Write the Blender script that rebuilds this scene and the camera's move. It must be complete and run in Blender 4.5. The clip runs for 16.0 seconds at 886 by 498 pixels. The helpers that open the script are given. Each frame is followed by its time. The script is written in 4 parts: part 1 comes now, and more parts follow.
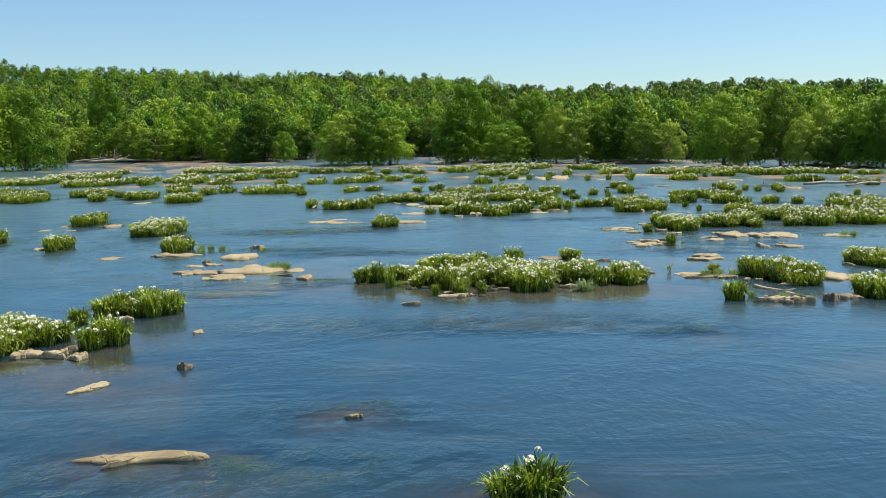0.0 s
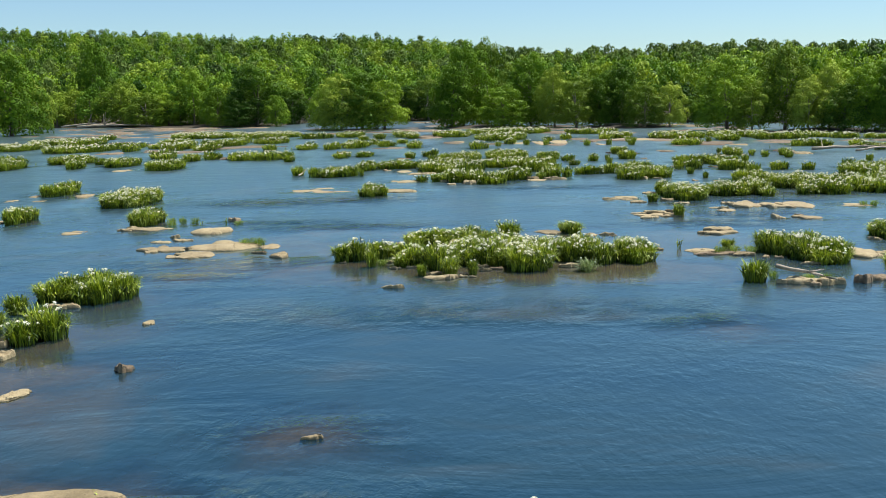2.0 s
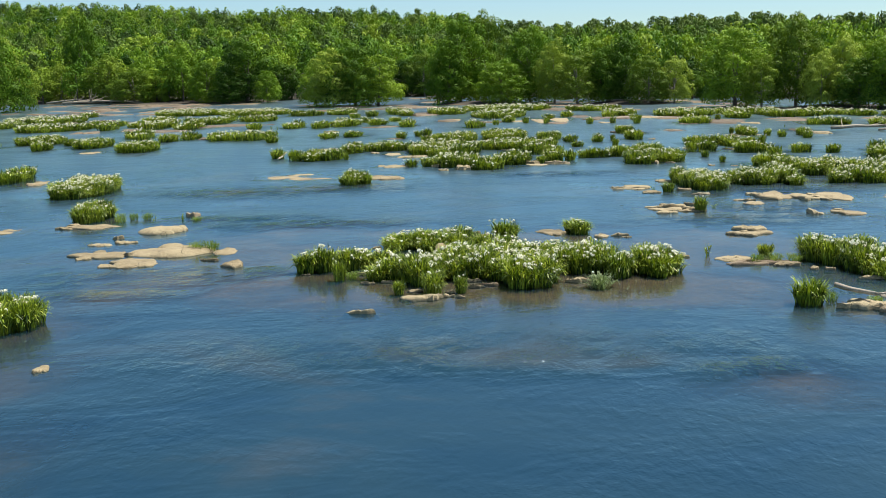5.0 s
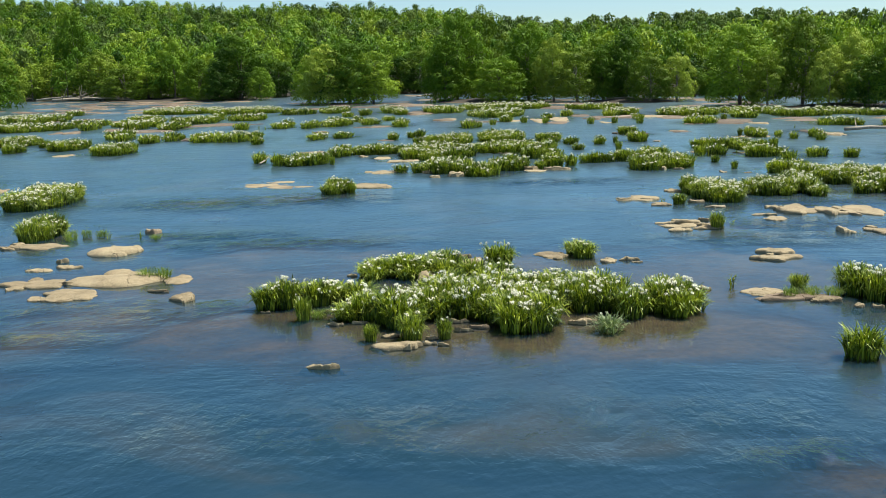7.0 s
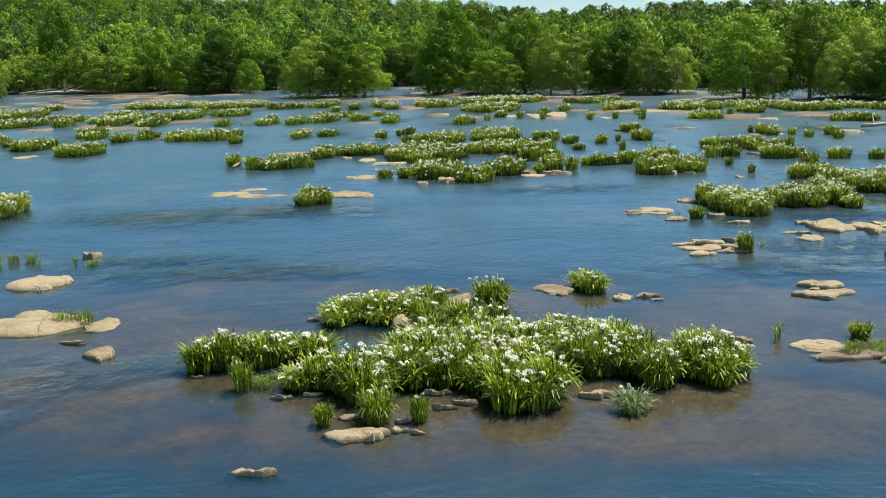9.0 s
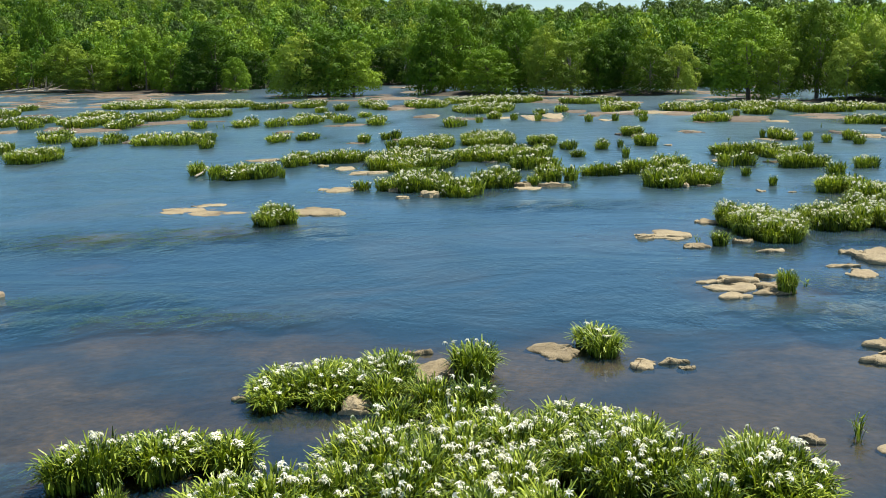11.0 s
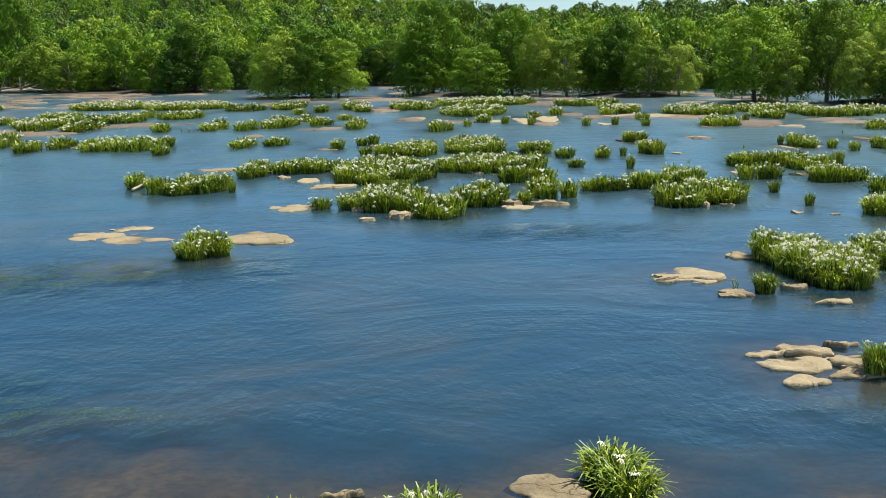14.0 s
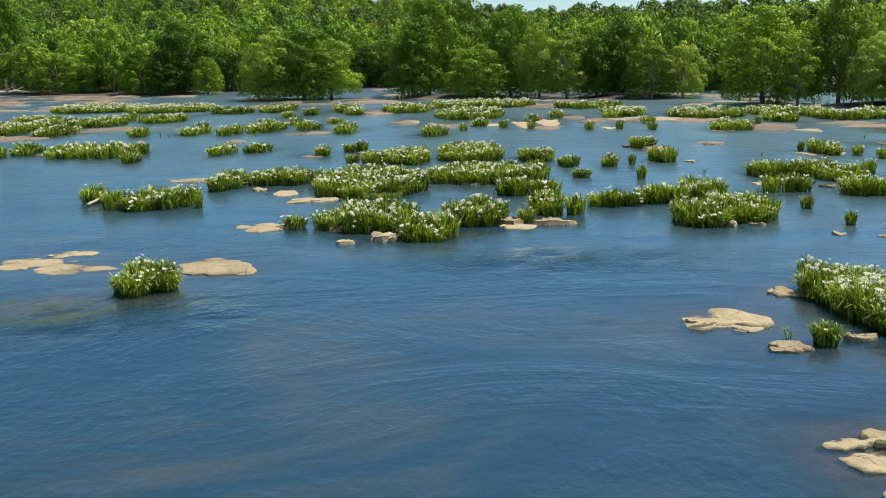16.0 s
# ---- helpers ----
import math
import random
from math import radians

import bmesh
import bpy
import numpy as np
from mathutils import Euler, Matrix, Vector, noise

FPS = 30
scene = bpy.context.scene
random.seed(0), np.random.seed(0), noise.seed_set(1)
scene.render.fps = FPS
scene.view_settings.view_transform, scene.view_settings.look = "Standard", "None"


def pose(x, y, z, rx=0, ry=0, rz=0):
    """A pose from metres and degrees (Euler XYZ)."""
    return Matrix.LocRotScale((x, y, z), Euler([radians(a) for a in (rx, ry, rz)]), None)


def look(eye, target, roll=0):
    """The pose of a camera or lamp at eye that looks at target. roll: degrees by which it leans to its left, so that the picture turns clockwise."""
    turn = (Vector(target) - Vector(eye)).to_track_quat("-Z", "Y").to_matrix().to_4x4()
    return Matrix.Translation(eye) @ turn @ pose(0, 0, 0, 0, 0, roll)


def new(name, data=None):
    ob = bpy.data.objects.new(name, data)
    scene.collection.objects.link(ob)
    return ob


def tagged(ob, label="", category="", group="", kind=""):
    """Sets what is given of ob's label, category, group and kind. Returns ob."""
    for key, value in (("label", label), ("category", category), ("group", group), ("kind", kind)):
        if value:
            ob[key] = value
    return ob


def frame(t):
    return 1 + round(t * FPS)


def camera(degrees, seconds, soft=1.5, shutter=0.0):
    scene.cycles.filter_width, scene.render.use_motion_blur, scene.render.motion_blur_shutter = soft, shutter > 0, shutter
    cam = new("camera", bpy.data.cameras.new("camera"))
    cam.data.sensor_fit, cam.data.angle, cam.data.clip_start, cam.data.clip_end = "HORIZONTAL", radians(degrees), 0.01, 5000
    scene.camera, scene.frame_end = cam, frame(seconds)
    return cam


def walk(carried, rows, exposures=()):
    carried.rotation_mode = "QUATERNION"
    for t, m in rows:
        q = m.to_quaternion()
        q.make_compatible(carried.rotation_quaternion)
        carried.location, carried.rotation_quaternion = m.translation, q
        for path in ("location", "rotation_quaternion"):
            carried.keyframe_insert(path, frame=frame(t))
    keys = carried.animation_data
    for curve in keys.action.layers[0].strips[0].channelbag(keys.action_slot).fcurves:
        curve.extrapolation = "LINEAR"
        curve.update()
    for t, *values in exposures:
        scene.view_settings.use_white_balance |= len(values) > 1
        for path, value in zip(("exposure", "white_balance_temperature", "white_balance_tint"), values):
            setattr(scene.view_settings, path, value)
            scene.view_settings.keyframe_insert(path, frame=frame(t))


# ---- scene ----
cam = camera(50.0, 16.0, 0.82)
PATH = [
    (0, (-0.000, -0.000, 6.583), (0.000, 9.927, 5.379), -0.98),
    (0.5, (0.103, 0.926, 6.552), (0.111, 10.853, 5.351), -1.04),
    (1, (0.226, 1.904, 6.552), (0.237, 11.826, 5.309), -1.07),
    (1.5, (0.325, 2.936, 6.530), (0.340, 12.841, 5.157), -1.10),
    (2, (0.425, 4.001, 6.524), (0.442, 13.877, 4.949), -1.12),
    (2.5, (0.537, 5.050, 6.523), (0.555, 14.895, 4.765), -1.14),
    (3, (0.652, 6.116, 6.547), (0.670, 15.947, 4.717), -1.16),
    (3.5, (0.736, 7.184, 6.574), (0.757, 17.014, 4.741), -1.16),
    (4, (0.784, 8.279, 6.601), (0.807, 18.110, 4.770), -1.17),
    (6.5, (1.388, 13.992, 6.775), (1.418, 23.819, 4.922), -1.18),
    (7, (1.499, 15.207, 6.851), (1.535, 25.030, 4.977), -1.16),
    (7.5, (1.609, 16.521, 6.904), (1.655, 26.340, 5.009), -1.15),
    (8, (1.714, 17.915, 6.965), (1.772, 27.729, 5.049), -1.18),
    (8.5, (1.844, 19.429, 7.013), (1.909, 29.239, 5.074), -1.22),
    (9, (1.988, 20.961, 7.069), (2.063, 30.766, 5.102), -1.26),
    (11.5, (2.876, 28.873, 7.054), (3.018, 38.673, 5.068), -1.13),
    (12, (3.091, 30.292, 7.001), (3.245, 40.093, 5.019), -1.08),
    (12.5, (3.267, 31.668, 6.942), (3.433, 41.469, 4.961), -1.04),
    (13, (3.413, 32.964, 6.882), (3.591, 42.764, 4.901), -1.01),
    (13.5, (3.538, 34.267, 6.805), (3.728, 44.067, 4.826), -0.99),
    (14, (3.692, 35.609, 6.716), (3.888, 45.410, 4.742), -0.99),
    (14.5, (3.807, 36.909, 6.687), (4.010, 46.710, 4.714), -0.99),
    (15, (3.913, 38.240, 6.642), (4.123, 48.042, 4.673), -1.02),
    (15.5, (4.034, 39.555, 6.615), (4.247, 49.358, 4.651), -1.02),
    (16, (4.127, 40.918, 6.620), (4.344, 50.721, 4.658), -1.02),
]
walk(cam, [(t, look(eye, target, roll)) for t, eye, target, roll in PATH], ((0.0, 0.67), (16.0, 0.67)))

world = bpy.data.worlds.new("world")
scene.world = world
world.use_nodes = True
SUN_UP, SUN_FROM = 66, 66          # degrees above the horizon; compass bearing of the sun, +y is 0, +x is 90
wn = world.node_tree.nodes
sky = wn.new("ShaderNodeTexSky")
sky.sky_type, sky.sun_disc = "NISHITA", False
sky.sun_elevation, sky.sun_rotation = radians(SUN_UP), radians(SUN_FROM)
sky.altitude, sky.air_density, sky.dust_density, sky.ozone_density = 300, 1.0, 0.5, 2.0
air = wn.new("ShaderNodeMix")
air.data_type, air.blend_type = "RGBA", "MULTIPLY"
air.inputs[0].default_value, air.inputs[7].default_value = 1.0, (0.75, 0.90, 0.99, 1)
world.node_tree.links.new(sky.outputs[0], air.inputs[6])
world.node_tree.links.new(air.outputs[2], wn["Background"].inputs[0])
wn["Background"].inputs[1].default_value = 0.085
sun = new("sun", bpy.data.lights.new("sun", "SUN"))
sun.data.energy, sun.data.angle, sun.data.color = 5.0, radians(0.5), (1.0, 0.96, 0.88)
su = Vector((math.sin(radians(SUN_FROM)) * math.cos(radians(SUN_UP)), math.cos(radians(SUN_FROM)) * math.cos(radians(SUN_UP)), math.sin(radians(SUN_UP))))
sun.matrix_world = look(su * 100, (0, 0, 0))


# ---- materials ----
class Mat:
    """A small builder of node materials."""

    def __init__(self, name):
        self.m = bpy.data.materials.new(name)
        self.m.use_nodes = True
        self.t = self.m.node_tree
        self.p = self.t.nodes["Principled BSDF"]
        self.out = self.t.nodes["Material Output"]

    def node(self, kind, **values):
        n = self.t.nodes.new(kind)
        for k, v in values.items():
            n.inputs[k.replace("_", " ")].default_value = v
        return n

    def link(self, a, b):
        self.t.links.new(a, b)

    def coords(self, scale=(1, 1, 1), kind="Object"):
        c, mp = self.node("ShaderNodeTexCoord"), self.node("ShaderNodeMapping")
        self.link(c.outputs[kind], mp.inputs[0])
        mp.inputs["Scale"].default_value = scale
        return mp.outputs[0]

    def world(self, scale=(1, 1, 1)):
        c, mp = self.node("ShaderNodeNewGeometry"), self.node("ShaderNodeMapping")
        self.link(c.outputs["Position"], mp.inputs[0])
        mp.inputs["Scale"].default_value = scale
        return mp.outputs[0]

    def noise(self, at, scale, detail=4.0, rough=0.55, distort=0.0):
        n = self.node("ShaderNodeTexNoise", Scale=scale, Detail=detail, Roughness=rough, Distortion=distort)
        self.link(at, n.inputs["Vector"])
        return n.outputs["Fac"]

    def ramp(self, fac, *stops):
        n = self.node("ShaderNodeValToRGB")
        el = n.color_ramp.elements
        while len(el) < len(stops):
            el.new(0.5)
        for e, (pos, col) in zip(el, stops):
            e.position, e.color = pos, (*col, 1)
        self.link(fac, n.inputs[0])
        return n.outputs[0]

    def mix(self, fac, a, b, kind="MIX"):
        n = self.t.nodes.new("ShaderNodeMix")
        n.data_type, n.blend_type = "RGBA", kind
        for v, i in ((fac, 0), (a, 6), (b, 7)):
            if isinstance(v, (int, float)):
                n.inputs[i].default_value = v
            elif isinstance(v, tuple):
                n.inputs[i].default_value = (*v, 1)
            else:
                self.link(v, n.inputs[i])
        return n.outputs[2]

    def maths(self, op, a, b):
        n = self.t.nodes.new("ShaderNodeMath")
        n.operation = op
        for v, i in ((a, 0), (b, 1)):
            if isinstance(v, (int, float)):
                n.inputs[i].default_value = v
            else:
                self.link(v, n.inputs[i])
        return n.outputs[0]

    def bump(self, height, strength, distance, before=None):
        n = self.node("ShaderNodeBump", Strength=strength, Distance=distance)
        self.link(height, n.inputs["Height"])
        if before is not None:
            self.link(before, n.inputs["Normal"])
        return n.outputs[0]


def leaf_material(name, dark, mid, light, glow, gloss=0.45, patch=0.0, clear=0.4, per_tree=False):
    """Foliage: colour varies from plant to plant, from leaf to leaf and in patches; some light passes through."""
    k = Mat(name)
    geo, info = k.node("ShaderNodeNewGeometry"), k.node("ShaderNodeObjectInfo")
    own = info.outputs["Random"]
    if per_tree:
        tint = k.node("ShaderNodeAttribute")
        tint.attribute_name = "tint"
        own = tint.outputs["Fac"]
    fac = k.maths("ADD", k.maths("MULTIPLY", own, 0.22), k.maths("MULTIPLY", geo.outputs["Random Per Island"], 0.66))
    if patch:
        mixed = k.maths("ADD", k.maths("MULTIPLY", own, 0.56), k.maths("MULTIPLY", geo.outputs["Random Per Island"], 0.06))
        fac = k.maths("SUBTRACT", k.maths("ADD", mixed, k.maths("MULTIPLY", k.noise(k.world(), patch, 3.0, 0.6), 0.8)), 0.28)
    col = k.ramp(fac, (0.12, dark), (0.42, mid), (0.8, light))
    k.link(col, k.p.inputs["Base Color"])
    k.p.inputs["Roughness"].default_value = gloss
    k.p.inputs["Specular IOR Level"].default_value = 0.08 if patch else 0.3
    tr, mx = k.node("ShaderNodeBsdfTranslucent"), k.node("ShaderNodeMixShader", Fac=clear)
    k.link(k.mix(1.0, col, glow, "MULTIPLY"), tr.inputs["Color"])
    k.link(k.p.outputs[0], mx.inputs[1])
    k.link(tr.outputs[0], mx.inputs[2])
    k.link(mx.outputs[0], k.out.inputs[0])
    return k.m


LILY = leaf_material("lily_leaf", (0.018, 0.042, 0.004), (0.125, 0.188, 0.012), (0.40, 0.455, 0.05), (1.5, 1.5, 0.5), 0.42, 0.0, 0.18)
SILVER = leaf_material("silvery_leaf", (0.13, 0.19, 0.07), (0.22, 0.28, 0.12), (0.34, 0.40, 0.2), (1.2, 1.2, 0.8), 0.42)
GRASS = leaf_material("grass_blade", (0.07, 0.12, 0.015), (0.14, 0.22, 0.03), (0.24, 0.30, 0.07), (1.4, 1.4, 0.7), 0.5)
CROWN = leaf_material("broadleaf_foliage", (0.03, 0.072, 0.007), (0.11, 0.205, 0.014), (0.27, 0.38, 0.034), (1.6, 1.6, 0.6), 0.5, 0.07, 0.17)
CROWN_PALE = leaf_material("pale_foliage", (0.07, 0.125, 0.012), (0.16, 0.235, 0.024), (0.29, 0.37, 0.052), (1.6, 1.6, 0.6), 0.5, 0.07, 0.17)
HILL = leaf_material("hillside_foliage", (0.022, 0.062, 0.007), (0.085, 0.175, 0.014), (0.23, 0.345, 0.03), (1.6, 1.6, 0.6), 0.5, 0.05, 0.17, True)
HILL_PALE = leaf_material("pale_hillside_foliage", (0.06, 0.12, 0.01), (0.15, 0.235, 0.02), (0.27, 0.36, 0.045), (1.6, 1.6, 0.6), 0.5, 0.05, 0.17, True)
PINE = leaf_material("pine_foliage", (0.045, 0.082, 0.02), (0.085, 0.14, 0.028), (0.13, 0.19, 0.04), (1.2, 1.2, 0.6), 0.55, 0.07, 0.15, True)


def petal_material():
    k = Mat("white_petal")
    geo = k.node("ShaderNodeNewGeometry")
    col = k.ramp(geo.outputs["Random Per Island"], (0.0, (0.62, 0.60, 0.36)), (0.3, (0.80, 0.77, 0.58)), (1.0, (0.86, 0.83, 0.68)))
    k.link(col, k.p.inputs["Base Color"])
    k.p.inputs["Roughness"].default_value = 0.6
    tr, mx = k.node("ShaderNodeBsdfTranslucent"), k.node("ShaderNodeMixShader", Fac=0.3)
    k.link(col, tr.inputs["Color"])
    k.link(k.p.outputs[0], mx.inputs[1])
    k.link(tr.outputs[0], mx.inputs[2])
    k.link(mx.outputs[0], k.out.inputs[0])
    return k.m


PETAL = petal_material()


def rock_material(name, a, b, c):
    """Weathered sandy gneiss: broad tints, stains, grain, and brown algae below the water line."""
    k = Mat(name)
    at, info = k.world(), k.node("ShaderNodeObjectInfo")
    broad = k.noise(at, 1.3, 5.0, 0.6, 0.4)
    fac = k.maths("ADD", k.maths("MULTIPLY", broad, 0.8), k.maths("MULTIPLY", info.outputs["Random"], 0.3))
    col = k.ramp(fac, (0.25, a), (0.52, b), (0.85, c))
    stain = k.ramp(k.noise(at, 2.4, 6.0, 0.7, 1.2), (0.53, (0, 0, 0)), (0.72, (1, 1, 1)))
    col = k.mix(k.maths("MULTIPLY", stain, 0.4), col, (0.14, 0.10, 0.05))
    speck = k.ramp(k.noise(at, 30.0, 3.0, 0.7), (0.35, (0.76, 0.74, 0.7)), (0.62, (1.06, 1.05, 1.03)))
    col = k.mix(0.8, col, speck, "MULTIPLY")
    sep = k.node("ShaderNodeSeparateXYZ")
    k.link(at, sep.inputs[0])
    seam = k.node("ShaderNodeTexVoronoi", Scale=0.9)
    seam.feature = "DISTANCE_TO_EDGE"
    bent = k.node("ShaderNodeTexNoise", Scale=1.6, Detail=5.0)
    k.link(at, bent.inputs["Vector"])
    k.link(k.mix(0.5, at, bent.outputs["Color"], "ADD"), seam.inputs["Vector"])
    crack = k.ramp(seam.outputs["Distance"], (0.0, (0, 0, 0)), (0.02, (1, 1, 1)))
    crack = k.mix(k.ramp(k.noise(at, 0.8, 3.0), (0.45, (0, 0, 0)), (0.6, (1, 1, 1))), (1, 1, 1), crack)
    col = k.mix(0.6, col, k.mix(crack, (0.5, 0.46, 0.4), (1, 1, 1)), "MULTIPLY")
    level = k.maths("ADD", sep.outputs[2], k.maths("MULTIPLY", k.noise(at, 7.0, 3.0), 0.03))
    above = k.ramp(level, (0.008, (0, 0, 0)), (0.03, (1, 1, 1)))
    k.link(k.mix(above, (0.075, 0.052, 0.022), col), k.p.inputs["Base Color"])
    k.p.inputs["Roughness"].default_value = 0.85
    n = k.bump(k.noise(at, 3.5, 7.0, 0.68), 1.0, 0.09)
    n = k.bump(k.noise(at, 45.0, 4.0, 0.6), 0.5, 0.01, n)
    n = k.bump(crack, 0.8, 0.04, n)
    k.link(n, k.p.inputs["Normal"])
    return k.m


ROCK = rock_material("sandy_rock", (0.16, 0.122, 0.062), (0.285, 0.225, 0.124), (0.40, 0.325, 0.19))
ROCK_DARK = rock_material("brown_rock", (0.09, 0.065, 0.045), (0.19, 0.14, 0.085), (0.32, 0.25, 0.155))
ROCK_PINK = rock_material("reddish_rock", (0.06, 0.044, 0.028), (0.13, 0.097, 0.06), (0.23, 0.175, 0.11))


def wood_material(name, a, b):
    k = Mat(name)
    at = k.coords((1, 1, 0.12))
    col = k.ramp(k.noise(at, 14.0, 5.0, 0.6, 0.6), (0.3, a), (0.7, b))
    k.link(col, k.p.inputs["Base Color"])
    k.p.inputs["Roughness"].default_value = 0.8
    k.link(k.bump(k.noise(at, 22.0, 4.0), 0.5, 0.02), k.p.inputs["Normal"])
    return k.m


BARK = wood_material("bark", (0.06, 0.045, 0.03), (0.19, 0.155, 0.12))
BARK_PALE = wood_material("pale_bark", (0.13, 0.11, 0.085), (0.30, 0.27, 0.225))
DRIFT = wood_material("bleached_driftwood", (0.22, 0.17, 0.115), (0.47, 0.40, 0.30))


def ground_material():
    """Silty river bed under water level; on the banks leaf litter and soil, with tree shade put into its colour."""
    k = Mat("river_bed_and_shaded_soil")
    at = k.world()
    bed = k.ramp(k.noise(at, 0.55, 6.0, 0.62, 0.8), (0.3, (0.045, 0.036, 0.018)), (0.5, (0.10, 0.076, 0.042)), (0.72, (0.15, 0.115, 0.068)))
    cob = k.ramp(k.noise(at, 5.5, 4.0, 0.6), (0.35, (0.55, 0.55, 0.5)), (0.65, (1.15, 1.1, 1.05)))
    bed = k.mix(0.8, bed, cob, "MULTIPLY")
    # soil tones darkened to stand for the shade at the foot of the trees
    soil = k.ramp(k.noise(at, 0.9, 6.0, 0.65), (0.3, (0.02, 0.017, 0.01)), (0.6, (0.05, 0.037, 0.022)), (0.8, (0.04, 0.055, 0.015)))
    sep = k.node("ShaderNodeSeparateXYZ")
    k.link(at, sep.inputs[0])
    rise = k.ramp(sep.outputs[2], (0.02, (0, 0, 0)), (0.14, (1, 1, 1)))
    k.link(k.mix(rise, bed, soil), k.p.inputs["Base Color"])
    k.p.inputs["Roughness"].default_value = 0.9
    k.link(k.bump(k.noise(at, 4.0, 6.0), 0.7, 0.1), k.p.inputs["Normal"])
    return k.m


GROUND = ground_material()


def water_material():
    """Slightly silty river water: its body colour carries some reflected sky blue; it hides the bed the more the deeper
    it is, and mirrors the sky in ripples.
    """
    k = Mat("river_water")
    k.t.nodes.remove(k.p)
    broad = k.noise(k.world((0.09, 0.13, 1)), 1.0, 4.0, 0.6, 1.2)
    # blue of the reflected sky is painted into the silt's own colour
    sky_tinted_silt = k.ramp(broad, (0.34, (0.005, 0.028, 0.050)), (0.52, (0.011, 0.036, 0.053)), (0.72, (0.040, 0.050, 0.050)))
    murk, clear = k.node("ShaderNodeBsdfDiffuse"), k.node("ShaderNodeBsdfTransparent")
    k.link(sky_tinted_silt, murk.inputs["Color"])
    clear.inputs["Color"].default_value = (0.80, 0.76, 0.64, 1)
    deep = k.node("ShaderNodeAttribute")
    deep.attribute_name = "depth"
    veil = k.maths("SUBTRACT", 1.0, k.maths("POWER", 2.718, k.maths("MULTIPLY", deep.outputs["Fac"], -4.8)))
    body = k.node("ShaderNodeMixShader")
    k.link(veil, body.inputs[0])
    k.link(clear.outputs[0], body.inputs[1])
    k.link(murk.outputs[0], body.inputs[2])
    race = k.node("ShaderNodeAttribute")
    race.attribute_name = "riffle"
    swell = k.noise(k.world((0.9, 0.8, 1)), 0.9, 2.0, 0.5, 1.0)
    chop = k.noise(k.world((1.1, 0.75, 1)), 3.4, 3.0, 0.55, 0.4)
    fine = k.noise(k.world((1.1, 0.75, 1)), 9.0, 3.0, 0.6, 0.6)
    calm = k.ramp(k.noise(k.world((0.10, 0.2, 1)), 1.0, 4.0, 0.62, 1.6), (0.36, (0.25, 0.25, 0.25)), (0.6, (1.0, 1.0, 1.0)))
    calm = k.maths("ADD", calm, k.maths("MULTIPLY", race.outputs["Fac"], 7.0))
    # sheltered shallows lie stiller
    open_water = k.ramp(deep.outputs["Fac"], (0.05, (0.3, 0.3, 0.3)), (0.45, (1, 1, 1)))
    calm = k.maths("MULTIPLY", calm, open_water)
    n = k.bump(k.maths("MULTIPLY", swell, calm), 1.0, 0.03)
    n = k.bump(k.maths("MULTIPLY", chop, calm), 1.0, 0.027, n)
    n = k.bump(k.maths("MULTIPLY", fine, calm), 1.0, 0.007, n)
    gloss, fr = k.node("ShaderNodeBsdfGlossy"), k.node("ShaderNodeFresnel", IOR=1.45)
    gloss.inputs["Roughness"].default_value = 0.05
    gloss.inputs["Color"].default_value = (0.72, 0.94, 1.0, 1)
    k.link(n, gloss.inputs["Normal"])
    # wavelets too small to tell apart spread the mirrored sky
    spread, sheen = k.node("ShaderNodeBsdfGlossy", Roughness=0.3), k.node("ShaderNodeMixShader")
    broken = k.maths("SUBTRACT", 1.0, k.maths("MULTIPLY", race.outputs["Fac"], 0.7))
    k.link(k.maths("MULTIPLY", k.maths("MULTIPLY", open_water, 0.44), broken), sheen.inputs[0])
    spread.inputs["Color"].default_value = (0.72, 0.94, 1.0, 1)
    k.link(gloss.outputs[0], sheen.inputs[1])
    k.link(spread.outputs[0], sheen.inputs[2])
    k.link(n, fr.inputs["Normal"])
    top = k.node("ShaderNodeMixShader")
    k.link(fr.outputs[0], top.inputs[0])
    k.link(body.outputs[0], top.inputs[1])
    k.link(sheen.outputs[0], top.inputs[2])
    k.link(top.outputs[0], k.out.inputs[0])
    return k.m


WATER = water_material()


# ---- builders ----
def mesh_of(name, bm, *mats, smooth=False):
    me = bpy.data.meshes.new(name)
    bm.to_mesh(me)
    bm.free()
    for m in mats:
        me.materials.append(m)
    if smooth:
        me.shade_smooth()
    return me


def quads_mesh(name, verts, material, normals=None, tint=None):
    """Loose four-cornered faces from an array of corners, with a shading normal and a tint for each corner."""
    v = np.asarray(verts, dtype=np.float32).reshape(-1, 3)
    n = len(v) // 4
    me = bpy.data.meshes.new(name)
    me.vertices.add(len(v))
    me.vertices.foreach_set("co", v.ravel())
    me.loops.add(len(v))
    me.loops.foreach_set("vertex_index", np.arange(len(v), dtype=np.int32))
    me.polygons.add(n)
    me.polygons.foreach_set("loop_start", np.arange(0, len(v), 4, dtype=np.int32))
    me.update(calc_edges=True)
    me.shade_smooth()
    if normals is not None:
        me.attributes.new("custom_normal", "FLOAT_VECTOR", "POINT").data.foreach_set("vector", np.asarray(normals, np.float32).ravel())
    if tint is not None:
        me.attributes.new("tint", "FLOAT", "POINT").data.foreach_set("value", np.asarray(tint, np.float32))
    me.materials.append(material)
    return me


def part(name, me, parent, label="", at=None):
    ob = new(name, me)
    ob.parent = parent
    if at is not None:
        ob.matrix_basis = at
    return tagged(ob, label)


